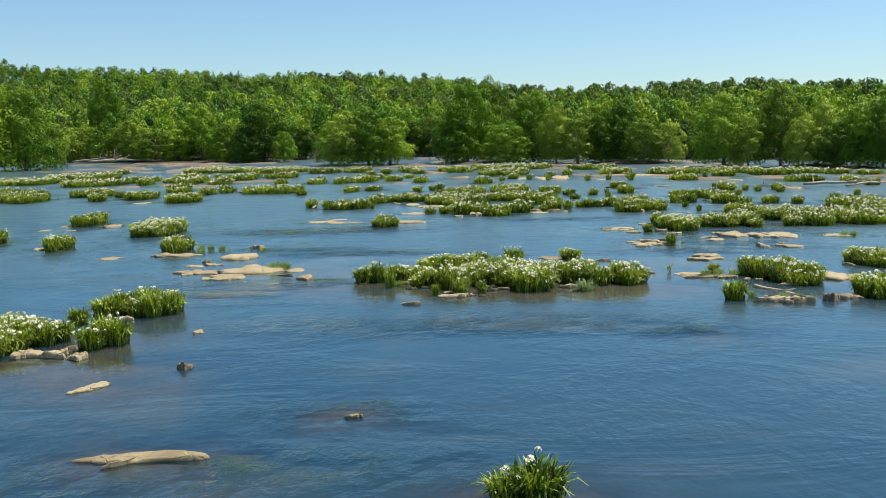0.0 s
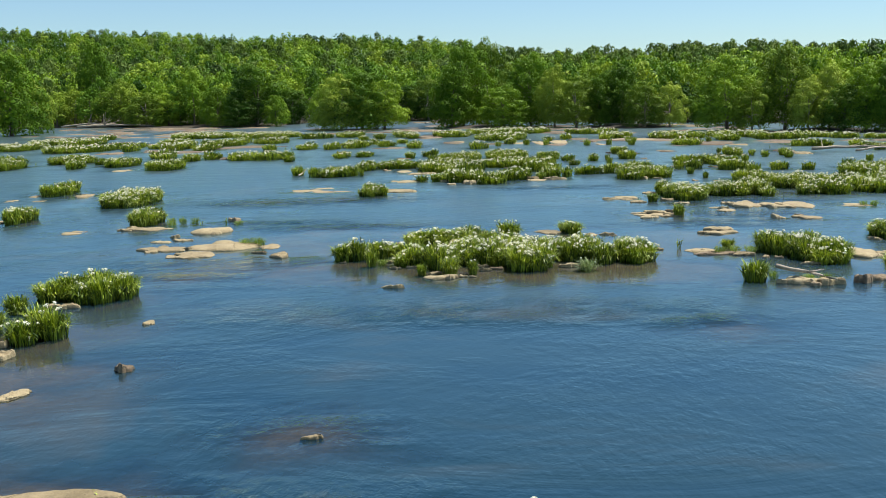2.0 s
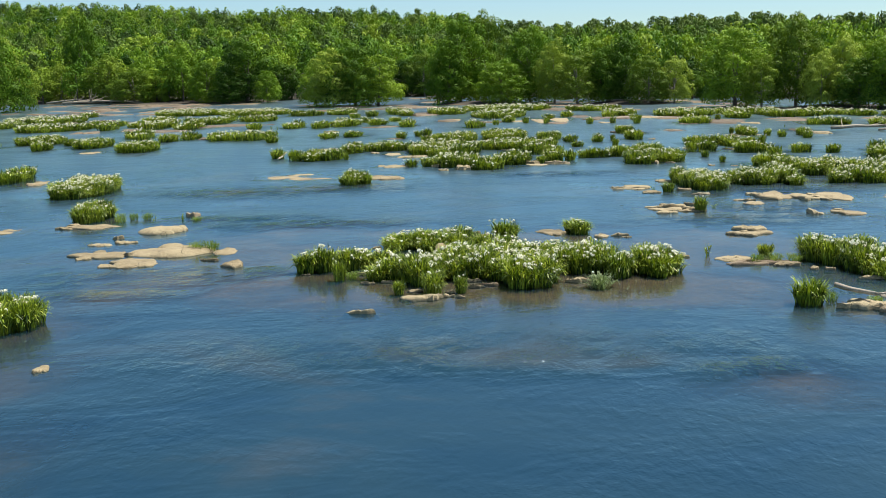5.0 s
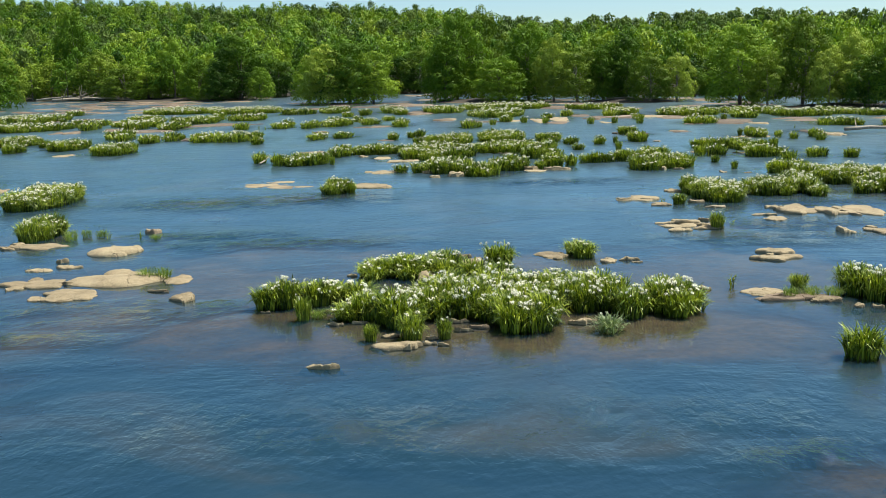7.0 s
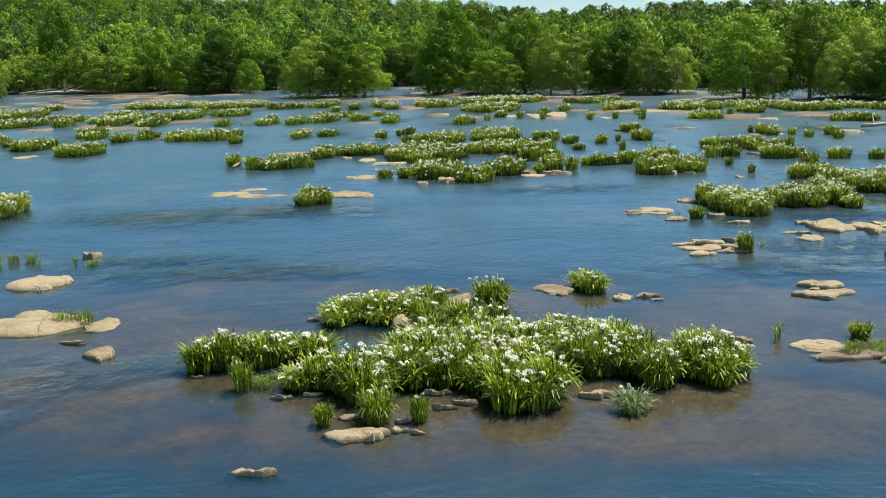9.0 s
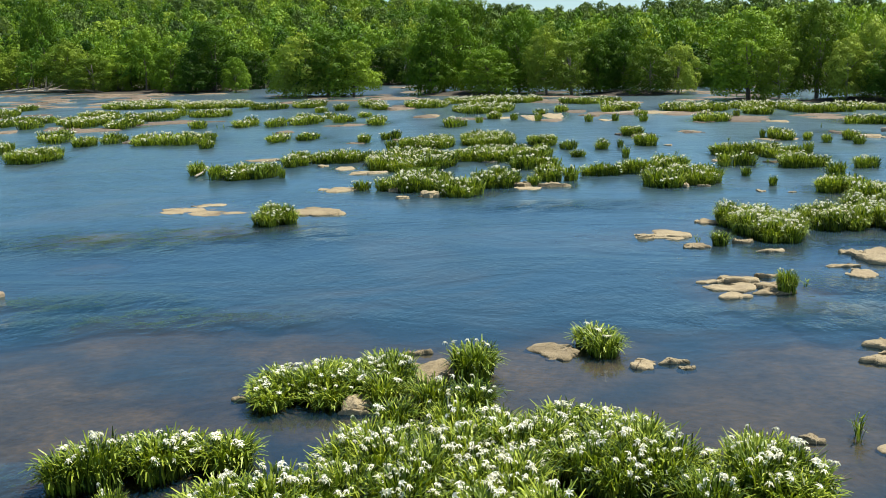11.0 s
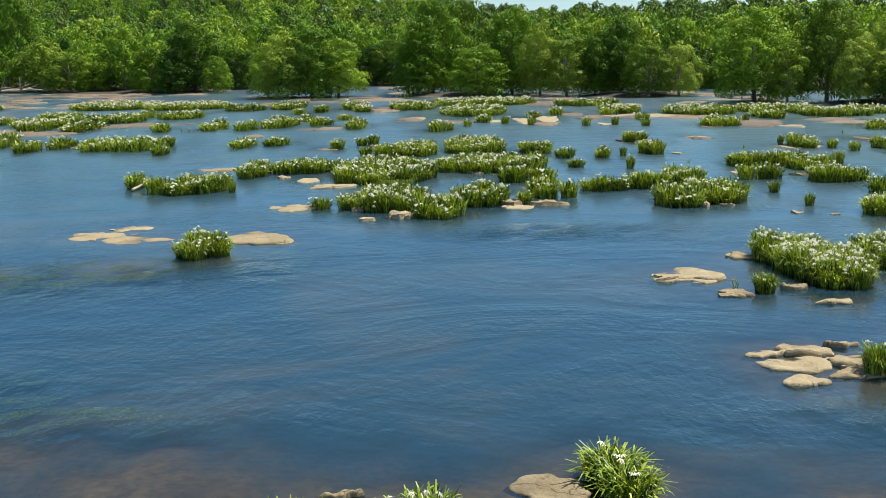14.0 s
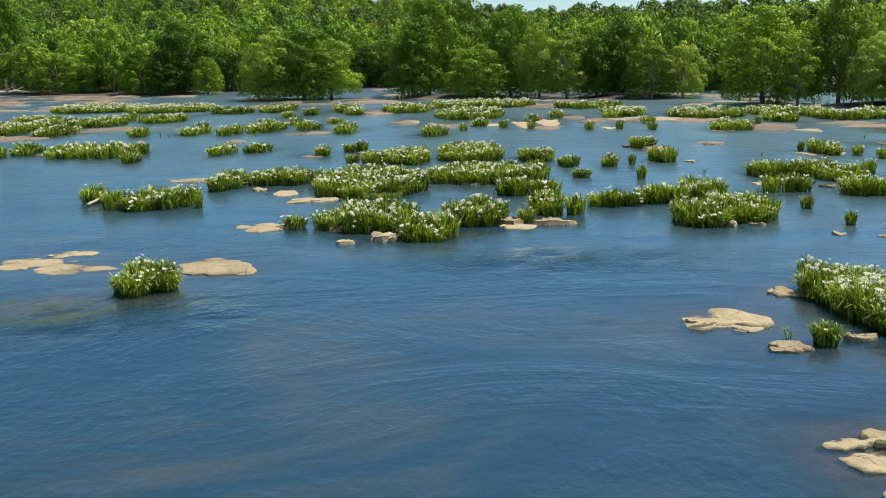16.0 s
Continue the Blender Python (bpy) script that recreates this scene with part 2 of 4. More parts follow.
def tube(bm, pts, radii, sides=6):
    """A tapered tube along points."""
    rings = []
    for i, p in enumerate(pts):
        p = Vector(p)
        d = (Vector(pts[min(i + 1, len(pts) - 1)]) - Vector(pts[max(i - 1, 0)])).normalized()
        a = d.orthogonal().normalized()
        b = d.cross(a)
        rings.append([bm.verts.new(p + (a * math.cos(2 * math.pi * k / sides) + b * math.sin(2 * math.pi * k / sides)) * radii[i]) for k in range(sides)])
    for r, s in zip(rings, rings[1:]):
        for k in range(sides):
            bm.faces.new((r[k], r[(k + 1) % sides], s[(k + 1) % sides], s[k]))
    bm.faces.new(rings[0][::-1])
    bm.faces.new(rings[-1])


def strap(bm, rng, foot, lean, bend, length, width, turn, segs):
    """One strap leaf: rises, then arches over; narrows to a tip."""
    p, up = Vector(foot), lean
    out = Vector((math.cos(turn), math.sin(turn), 0))
    side = Vector((-math.sin(turn), math.cos(turn), 0))
    twist = rng.uniform(-0.5, 0.5)
    side = (side + out * twist).normalized()
    last = None
    for i in range(segs + 1):
        f = i / segs
        w = width * (0.7, 0.95, 1.0, 0.85, 0.42)[min(4, round(4 * f))]
        row = (bm.verts.new(p - side * w * 0.5), bm.verts.new(p + side * w * 0.5))
        if last:
            bm.faces.new((last[0], last[1], row[1], row[0]))
        last = row
        p = p + (out * math.sin(up) + Vector((0, 0, math.cos(up)))) * (length / segs)
        up += bend * (0.06, 0.2, 0.44, 0.3, 0.1)[min(4, round(4 * (i + 1) / segs) - 1)] * (4 / segs)


def blossom(bm, m, petals=6):
    """A spider lily a metre across, facing +z: six thin drooping tepals round a shallow cup; m places it."""
    rim = []
    for i in range(petals):
        t = 2 * math.pi * i / petals
        d, e, n = Vector((math.cos(t), math.sin(t), 0)), Vector((-math.sin(t), math.cos(t), 0)), Vector((0, 0, 1))
        corners = (n * 0.05, d * 0.34 + n * 0.1 - e * 0.11, d * 0.62 - n * 0.2, d * 0.34 + n * 0.1 + e * 0.11)
        bm.faces.new([bm.verts.new(m @ c) for c in corners])
        rim.append(d * 0.3 + n * 0.24)
    c = bm.verts.new(m @ Vector((0, 0, 0)))
    ring = [bm.verts.new(m @ r) for r in rim]
    for i in range(petals):
        bm.faces.new((c, ring[i], ring[(i + 1) % petals]))


one = bmesh.new()
blossom(one, Matrix.Identity(4))
BLOSSOM = mesh_of("blossom", one, PETAL)


def lily_meshes(seed, leaves, flowers, segs, broad, radius=0.42, height=0.72, reach=1.0, material=None, flower=0.13, rooted=0.42):
    """Leaves (with flower stalks) of one lily clump about a metre across, its blossoms in one mesh, and the place of each blossom."""
    rng = random.Random(seed)
    bm = bmesh.new()
    for _ in range(leaves):
        r, t = radius * math.sqrt(rng.random()), rng.uniform(0, 2 * math.pi)
        far = r / radius
        arch = rng.uniform(1.9, 3.4) if rng.random() < 0.36 else rng.uniform(0.4, 1.8)
        if rng.random() < rooted:
            strap(bm, rng, (r * 0.86 * math.cos(t), r * 0.86 * math.sin(t), -0.12), (0.04 + 0.3 * far * rng.uniform(0.3, 1.3)) * reach, arch,
                  (height + 0.12) * rng.uniform(0.62, 1.14), broad * rng.uniform(0.75, 1.25), t + rng.gauss(0, 0.9), segs)
        else:
            # leaves that leave the sheath higher up, close to the stem
            z = rng.uniform(0.1, 0.62)
            strap(bm, rng, (r * math.cos(t), r * math.sin(t), height * z), rng.uniform(0.05, 0.9) * (0.3 + 0.7 * far) * reach, arch,
                  height * rng.uniform(0.3, 0.55), broad * rng.uniform(0.8, 1.2), t + rng.gauss(0, 0.7), segs)
    places, heads = [], []
    for i in range(flowers):
        r, t = radius * 1.2 * math.sqrt(rng.random()), rng.uniform(0, 2 * math.pi)
        spot = Vector((r * math.cos(t), r * math.sin(t), 0))
        if heads and rng.random() < 0.45:
            spot = rng.choice(heads) + Vector((rng.gauss(0, 0.07), rng.gauss(0, 0.07), 0))
        heads.append(spot)
        lift = spot.length / (radius * 1.2)
        top = spot + Vector((0, 0, height * rng.uniform(0.92, 1.12) - rng.random() * 0.42 * height * lift ** 2))
        tube(bm, (spot * 0.6, (spot * 0.6).lerp(top, 0.6) + Vector((0, 0, 0.05)), top), (0.008, 0.006, 0.005), 3)
        for j in range(rng.choice((1, 1, 2))):
            off = Vector((rng.uniform(-1, 1), rng.uniform(-1, 1), rng.uniform(-0.4, 0.4))) * flower * 0.9 * (j > 0)
            face = Vector((spot.x + rng.uniform(-0.6, 0.6), spot.y + rng.uniform(-0.6, 0.6), 0.75))
            size = flower * rng.uniform(0.75, 1.2)
            places.append(Matrix.LocRotScale(top + off, face.to_track_quat("Z", "Y"), (size, size, size)) @ Matrix.Rotation(rng.uniform(0, 6), 4, "Z"))
    me = mesh_of("lily_leaves", bm, material or LILY)
    if not flowers:
        return me, None, ()
    bf = bmesh.new()
    for m in places:
        blossom(bf, m)
    return me, mesh_of("lily_blossoms", bf, PETAL), places


# four richnesses of bloom in three grades of detail
NEAR = [[lily_meshes(10 * f + s, 430, n, 4, 0.033, 0.42, 0.72, 0.62, None, 0.115, 0.5) for s in range(4)] for f, n in enumerate((0, 3, 7, 10))]
MIDDLE = [[lily_meshes(100 + 10 * f + s, 215, n, 2, 0.056, 0.48, 0.74, 0.85, None, 0.135, 0.4) for s in range(3)] for f, n in enumerate((0, 2, 5, 8))]
FAR = [[lily_meshes(200 + 10 * f + s, 160, n, 2, 0.1, 0.84, 0.8, 0.85, None, 0.18, 0.36) for s in range(3)] for f, n in enumerate((0, 3, 6, 10))]
PALE = [lily_meshes(300, 230, 2, 4, 0.034, 0.34, 0.6, 2.2, SILVER)]
PLACED = []          # middle and half sizes of what stands in the river, for the shoals under it


def lily_bed(blobs, bloom=2, label="", silver=False):
    """A stand of lilies over one or more ellipses (x, y, width, depth, height)."""
    rng = random.Random(round(blobs[0][0] * 100 + blobs[0][1] * 10))
    y = blobs[0][1]
    grade, gap = (NEAR, 0.62) if y < 72 else (MIDDLE, 0.8) if y < 112 else (FAR, 1.45)
    seats = []
    for cx, cy, w, d, h in blobs:
        PLACED.append((cx, cy, w / 2, d / 2))
        edge = 0.5 if grade is NEAR else 0.52 if grade is MIDDLE else 0.95
        if len(blobs) > 1:
            edge *= 0.72
        a, b = max(w / 2 - edge, 0.0), max(d / 2 - edge, 0.0)
        if a < 0.14 and b < 0.2:
            seats.append((cx, cy, h, max(0.5, w / 2 / edge * 0.88) if grade is FAR else max(0.4, w / 2 / edge * 0.86)))
            continue
        rows = max(1, round(2 * b / (gap * 0.87)) + 1)
        for i in range(rows):
            v = 0 if rows == 1 else -1 + 2 * i / (rows - 1)
            half = a * math.sqrt(max(0.05, 1 - (v * 0.9) ** 2)) if b > 0.3 else a
            n = max(1, round(2 * half / gap) + 1)
            for j in range(n):
                u = 0 if n == 1 else -1 + 2 * j / (n - 1)
                px, py = cx + u * half + rng.uniform(-0.16, 0.16) * gap, cy + v * b + rng.uniform(-0.16, 0.16) * gap
                if all((px - q[0]) ** 2 + (py - q[1]) ** 2 > (gap * 0.62) ** 2 for q in seats):
                    seats.append((px, py, h, 1.0))
    single = len(seats) == 1
    ox, oy = seats[0][:2] if single else blobs[0][:2]
    thing = new("lily_clump" if single else "lily_bed", None)
    thing.matrix_basis = pose(ox, oy, 0)
    text = ("leafy green spider lily clump with no flowers, rooted in the river", "green spider lily clump with a few white blossoms in shallow water",
            "green spider lilies with many white blossoms standing in the river", "dense spider lilies crowned thickly with white blossoms in the river")
    tagged(thing, label or text[bloom], "lily clump" if single else "lily bed", "lilies in the river")
    for px, py, h, s in seats:
        level = min(3, max(0, bloom + (0 if single else rng.choice((-1, 0, 0, 1)))))
        leaves, flowers, places = PALE[0] if silver else rng.choice(grade[level])
        tall = h / 0.75 * (rng.uniform(0.86, 1.1) if single else rng.uniform(0.68, 1.2))
        wide = s * rng.uniform(0.92, 1.12)
        m = Matrix.Translation((px - ox, py - oy, 0)) @ Matrix.Rotation(rng.uniform(0, 6.28), 4, "Z") @ Matrix.Diagonal((wide, wide, tall, 1))
        clump = part("foliage", leaves, thing, "", m)
        if y < 48:
            for q in places:
                part("blossom", BLOSSOM, clump, "", q)
        elif flowers:
            tagged(part("bloom", flowers, clump, "white spidery blossoms"), kind="stuff")
    return thing


def tuft_meshes(seed, blades, radius, height, reach, material):
    return lily_meshes(seed, blades, 0, 3, 0.02, radius, height, reach, material)[0]


TUFT = [tuft_meshes(400 + s, 210, 0.34, 0.5, 1.3, GRASS) for s in range(2)]
REED = [lily_meshes(410 + s, 16, 0, 3, 0.03, 0.07, 0.6, 0.8)[0] for s in range(2)]


def grass_tuft(cx, cy, w, d, h):
    rng = random.Random(round(cx * 77 + cy))
    PLACED.append((cx, cy, w / 2, d / 2))
    thing = new("grass_tuft", None)
    thing.matrix_basis = pose(cx, cy, 0)
    tagged(thing, "low tuft of yellow-green grass on a wet rock", "grass", "grass on the rocks")
    n = max(1, round(w / 0.6))
    for i in range(n):
        m = Matrix.Translation(((i + 0.5) / n * w - w / 2, rng.uniform(-0.1, 0.1), 0.02)) @ Matrix.Rotation(rng.uniform(0, 6), 4, "Z") @ Matrix.Diagonal((max(0.5, w / n), max(0.5, d), h / 0.5, 1))
        part("tuft", rng.choice(TUFT), thing, "", m)


def reed(cx, cy, h):
    thing = new("reed_sprig", rng_reed.choice(REED))
    thing.matrix_basis = Matrix.Translation((cx, cy, 0)) @ Matrix.Rotation(rng_reed.uniform(0, 6), 4, "Z") @ Matrix.Diagonal((0.8, 0.8, h / 0.6, 1))
    tagged(thing, "thin upright sprig of green leaves rising from the water", "reed", "sprigs in the river")


rng_reed = random.Random(5)


def slab(bm, seed, cx, cy, w, d, h, rough, sides, turn):
    """A water-worn slab: a ragged angular outline, a flat sloping top with low steps, a broken edge and a foot under water."""
    rng = random.Random(seed)
    s = Vector((seed * 3.7 % 91, seed * 1.9 % 83, seed * 5.3 % 97))
    cuts = [(rng.uniform(0, 6.28), rng.uniform(0.6, 0.98)) for _ in range(rng.randint(5, 8))]
    rim = []
    for i in range(sides):
        t = 2 * math.pi * i / sides
        r = min([1.12] + [dist / math.cos(t - a) for a, dist in cuts if math.cos(t - a) > 0.3])
        e = Vector((math.cos(t), math.sin(t), 0))
        rim.append(r * (1.06 + rough * (0.30 * noise.noise(e * 1.6 + s) + 0.18 * noise.noise(e * 3.7 + s) + 0.09 * noise.noise(e * 9.0 + s))))
    if rough < 0.6:
        rim = [0.5 + 0.5 * r for r in rim]
    rim = [(rim[i - 1] + 4 * rim[i] + rim[(i + 1) % sides]) / 6 for i in range(sides)]
    tx, ty = rng.uniform(-0.35, 0.35), rng.uniform(-0.45, 0.2)
    ct, st = math.cos(turn), math.sin(turn)
    steps = (0.0, 0.2, 0.38, 0.54, 0.68, 0.79, 0.88, 0.95, 0.985, 1.0, 1.05, 1.2, 1.45) if sides > 30 else (0.0, 0.4, 0.7, 0.9, 1.0, 1.1, 1.45)
    last = None
    for f in steps:
        ring = []
        for i in range(sides if f else 1):
            t = 2 * math.pi * i / sides
            x, y = math.cos(t) * rim[i] * f, math.sin(t) * rim[i] * f
            at = Vector((x * w, y * d, 0)) / max(0.4, min(w, d))
            if f <= 1:
                edge = (1 - f ** (14 if rough > 0.6 else 2.6)) ** 0.5
                lump = rough * (0.30 * noise.noise(at * 1.0 + s) + 0.17 * noise.noise(at * 2.5 + s) + 0.08 * noise.noise(at * 6.0 + s))
                ledge = 0.22 * rough * math.floor(2.5 + 3.0 * noise.noise(at * 0.9 + s * 1.7)) / 2.5
                z = h * edge * max(0.12, 0.6 + lump + ledge + tx * x + ty * y) - 0.025
            else:
                z = -0.025 - (f - 1) * (0.55 + 0.4 * noise.noise(at * 1.4 + s))
            px, py = x * w / 2, y * d / 2
            ring.append(bm.verts.new((cx + px * ct - py * st, cy + px * st + py * ct, z)))
        if last:
            for i in range(sides):
                j = (i + 1) % sides
                bm.faces.new((last[0], ring[i], ring[j]) if len(last) == 1 else (last[i], ring[i], ring[j], last[j]))
        last = ring


def rock_mesh(seed, w, d, h, material, rough=1.0, sides=44):
    """One slab; a wide one has smaller broken stones grown to its sides."""
    bm = bmesh.new()
    rng = random.Random(seed + 5000)
    slab(bm, seed, 0, 0, w, d, h, rough, sides, 0)
    if w > 0.9:
        for i in range(rng.randint(1, 3)):
            t, f = rng.uniform(0, 6.28), rng.uniform(0.2, 0.42)
            slab(bm, seed + 31 * i + 7, math.cos(t) * w * 0.42, math.sin(t) * d * 0.42, w * f, d * f, h * rng.uniform(0.5, 1.1), rough, max(20, sides // 2), rng.uniform(-0.6, 0.6))
    me = mesh_of("rock", bm, material, smooth=True)
    me.set_sharp_from_angle(angle=radians(34))
    return me


def rock(x, y, w, d, h, material=None, turn=0.0, rough=1.25, label="", name="rock"):
    seed = round(x * 31 + y * 17) % 997
    PLACED.append((x, y, w / 2, d / 2))
    h = min(h, 0.07 + 0.34 * min(w, d)) * (0.8 if w < 1.0 else 0.54)
    ob = new(name, rock_mesh(seed, w * 1.04, d * 1.04, h, material or ROCK, rough, 44 if y < 75 else 22))
    ob.matrix_basis = pose(x, y, 0, 0, 0, turn)
    kind = "flat pale sandy rock barely above the river surface" if h < 0.16 else "rounded pale tan boulder standing out of the river"
    return tagged(ob, label or kind, "rock", "rocks in the river")


def sunken_rock(x, y, w, d, turn=0.0):
    """A dark rock whose top lies just under the surface."""
    ob = rock(x, y, w, d, 0.3, ROCK_DARK, turn, 1.2, "dark rock lying just under the water surface", "sunken_rock")
    ob.location.z = -0.24
    return ob


def driftwood(pts, radius, label, branches=0, seed=1):
    rng = random.Random(seed)
    bm = bmesh.new()
    n = 9
    line = []
    for i in range(n):
        f = i / (n - 1) * (len(pts) - 1)
        a = min(int(f), len(pts) - 2)
        p = Vector(pts[a]).lerp(Vector(pts[a + 1]), f - a)
        line.append(p + Vector((rng.uniform(-1, 1), rng.uniform(-1, 1), rng.uniform(-0.5, 0.8))) * radius * 0.8)
    tube(bm, line, [radius * (1.15 - 0.8 * i / n) for i in range(n)], 8)
    ob = new("driftwood", mesh_of("driftwood", bm, DRIFT, smooth=True))
    for _ in range(branches):
        bb = bmesh.new()
        i = rng.randrange(1, n - 2)
        d = (line[i + 1] - line[i]).normalized()
        out = (d + Vector((rng.uniform(-1, 1), rng.uniform(-1, 1), rng.uniform(0.0, 0.35)))).normalized()
        ln = (line[-1] - line[0]).length * rng.uniform(0.1, 0.24)
        tube(bb, [line[i] + out * ln * f + Vector((0, 0, 0.15 * ln * f * f)) for f in (0, 0.35, 0.7, 1)], [radius * k for k in (0.5, 0.38, 0.25, 0.1)], 6)
        part("branch", mesh_of("branch", bb, DRIFT, smooth=True), ob)
    return tagged(ob, label, "driftwood")


# ---- trees ----
def leaf_cloud(rng, lobes, per_lobe, size, droop=0.1):
    """Corners of small leaf sprays over the shells of many lobes (x, y, z, rx, ry, rz), and the normals that they are shaded by."""
    out, shade = [], []
    for lx, ly, lz, rx, ry, rz in lobes:
        n = max(6, int(per_lobe * (rx * ry * rz) ** (2 / 3)))
        v = rng.normal(size=(n, 3))
        v /= np.linalg.norm(v, axis=1)[:, None]
        v[:, 2] = np.where(v[:, 2] < -0.55, -v[:, 2], v[:, 2])
        r = rng.uniform(0.8, 1.08, n)
        c = np.array((lx, ly, lz)) + v * r[:, None] * np.array((rx, ry, rz))
        nrm = v + rng.normal(size=(n, 3)) * 0.3 + np.array((0, 0, 0.12))
        nrm /= np.linalg.norm(nrm, axis=1)[:, None]
        a = np.cross(nrm, rng.normal(size=(n, 3)))
        a /= np.linalg.norm(a, axis=1)[:, None] + 1e-9
        b = np.cross(nrm, a)
        s = size * rng.uniform(0.55, 1.3, n)[:, None]
        a, b = a * s, b * s * 0.62
        dn = nrm * s * droop
        out.append(np.stack([c - a - dn, c - b * 0.9 + dn * 0.3, c + a - dn, c + b], 1).reshape(-1, 3))
        soft = v + nrm * 0.2 + np.array((lx, ly, 0)) * 0.05
        shade.append(np.repeat(soft / np.linalg.norm(soft, axis=1)[:, None], 4, 0))
    return np.concatenate(out), np.concatenate(shade)


def crown_lobes(rng, w, h, low, count):
    """Lobes of a broad-leaved crown of that width and height, starting at `low`."""
    lobes = []
    for i in range(count):
        f = (i + 0.5) / count
        z = low + (h - low) * (0.10 + 0.84 * f)
        env = math.sqrt(max(0.03, 1 - (max(0.0, f - 0.3) / 0.7) ** 2)) * (0.82 + 0.18 * min(1.0, f / 0.3))
        t = i * 2.4 + rng.uniform(-0.8, 0.8)
        r = w / 2 * env * math.sqrt(rng.uniform(0.12, 1.0)) * 0.92
        z += rng.uniform(-0.06, 0.06) * h
        s = w * rng.uniform(0.055, 0.165) * (1.15 - 0.35 * f)
        lobes.append((r * math.cos(t), r * math.sin(t), z, s, s, s * rng.uniform(0.85, 1.15)))
    return lobes


def tree_meshes(seed, w, h, low, count, per, size, foliage, bark, lean=0.0):
    rng = np.random.default_rng(seed)
    lobes = crown_lobes(rng, w, h, low, count)
    leaves, shade = leaf_cloud(rng, lobes, per, size)
    crown = quads_mesh("crown", leaves, foliage, shade)
    bm = bmesh.new()
    top = Vector((lean, 0, h * 0.8))
    th = 0.018 * h + 0.05
    line = [Vector((rng.uniform(-0.15, 0.15), rng.uniform(-0.15, 0.15), 0)) + top * f for f in (0, 0.2, 0.45, 0.7, 1)]
    line[0] = Vector((0, 0, -0.6))
    tube(bm, line, [th * k for k in (1.25, 1.0, 0.75, 0.45, 0.12)], 8)
    for k in range(7):
        lb = lobes[int(k * len(lobes) / 7)]
        f = rng.uniform(0.22, 0.6)
        a, b = top * f, Vector(lb[:3])
        m = a.lerp(b, 0.5) + Vector((0, 0, 0.06 * h))
        tube(bm, (a, m, b), (th * 0.42, th * 0.26, th * 0.08), 5)
    return crown, mesh_of("trunk", bm, bark, smooth=True)


# unit trees: ten metres wide and high, stretched to size where they stand
BROAD = [tree_meshes(s, 10, 10, -0.6, 92, 118, 0.165, CROWN, BARK, (-1) ** s * 0.6) for s in range(4)]
TALL = [tree_meshes(20 + s, 10, 10, 1.0, 82, 118, 0.165, CROWN, BARK_PALE if s else BARK, 0.4) for s in range(3)]
PALE_TREES = [tree_meshes(40 + s, 10, 10, -0.2, 88, 118, 0.16, CROWN_PALE, BARK_PALE, -0.3) for s in range(2)]


def tree(x, y, w, h, z=0.2, kind=None):
    rng = random.Random(round(x * 13 + y * 7))
    pick = kind or ("pale" if rng.random() < (0.62 if x > 25 else 0.36) else "tall" if h > 1.55 * w else "broad")
    crown, trunk = rng.choice({"pale": PALE_TREES, "tall": TALL, "broad": BROAD}[pick])
    thing = new("tree", None)
    thing.matrix_basis = Matrix.Translation((x, y, z)) @ Matrix.Rotation(rng.uniform(0, 6.28), 4, "Z") @ Matrix.Diagonal((w / 8.6, w / 8.6, h / 9.6, 1))
    text = {"pale": "pale yellow-green leafy tree at the river bank", "tall": "tall leafy green tree with a bare lower trunk on the bank", "broad": "broad bushy green tree with branches down to the water"}
    tagged(thing, text[pick], "tree", "trees along the bank")
    part("trunk", trunk, thing, "grey bark trunk and limbs")
    part("crown", crown, thing)
    return thing


# ---- lilies: island, near shoals, then further up the river ----
lily_bed([(-3.41, 42.66, 1.19, 0.98, 0.75), (-2.48, 43.05, 1.37, 1.23, 0.63), (-1.37, 43.23, 1.45, 0.72, 0.63)])
lily_bed([(-0.64, 46.67, 1.25, 1.66, 0.63), (0.42, 46.75, 1.19, 1.99, 0.63), (1.54, 47.05, 1.2, 2.56, 0.63), (1.92, 44.88, 0.75, 0.67, 0.5)])
lily_bed([(3.62, 47.85, 1.4, 1.36, 0.8), (3, 45.7, 1.45, 0.9, 0.59)], 1)
lily_bed([(6.73, 49.48, 1.23, 1.76, 0.63)], 1)
lily_bed([(-0.83, 41.06, 1.19, 0.59, 0.65), (0.33, 40.85, 1.35, 2.13, 0.75), (1.83, 42.17, 2.19, 3.04, 0.75), (3.24, 42.45, 2.33, 3.79, 0.75), (3.76, 40.19, 1.77, 2.02, 0.75), (5.41, 43.53, 2.45, 2.35, 0.63), (5.93, 42.12, 1.92, 1.88, 0.75), (6.99, 41.27, 1.48, 1.95, 0.75), (8.16, 41.56, 1.37, 2.11, 0.75)], 3)
lily_bed([(-2.35, 41, 0.51, 0.25, 0.75)], 1)
lily_bed([(-0.32, 38.82, 0.37, 0.27, 0.45)], 0)
lily_bed([(0.73, 38.94, 0.74, 0.37, 0.6)], 1)
lily_bed([(1.58, 38.89, 0.51, 0.25, 0.6)], 1)
lily_bed([(5.89, 39.17, 1.05, 0.59, 0.6)], 1, "silvery green arching lily clump beside a boulder", True)
lily_bed([(-14.68, 30.32, 2.58, 4.83, 0.75), (-13.27, 30.94, 1.5, 1.56, 0.75)], 3)
lily_bed([(-11.08, 30.26, 1.8, 2.14, 0.75)], 1)
lily_bed([(-13.14, 33.64, 0.94, 1.19, 0.6)], 0)
lily_bed([(-12.75, 36.01, 1.4, 1.81, 0.7), (-11.25, 35.87, 2.3, 2.2, 0.75)], 1)
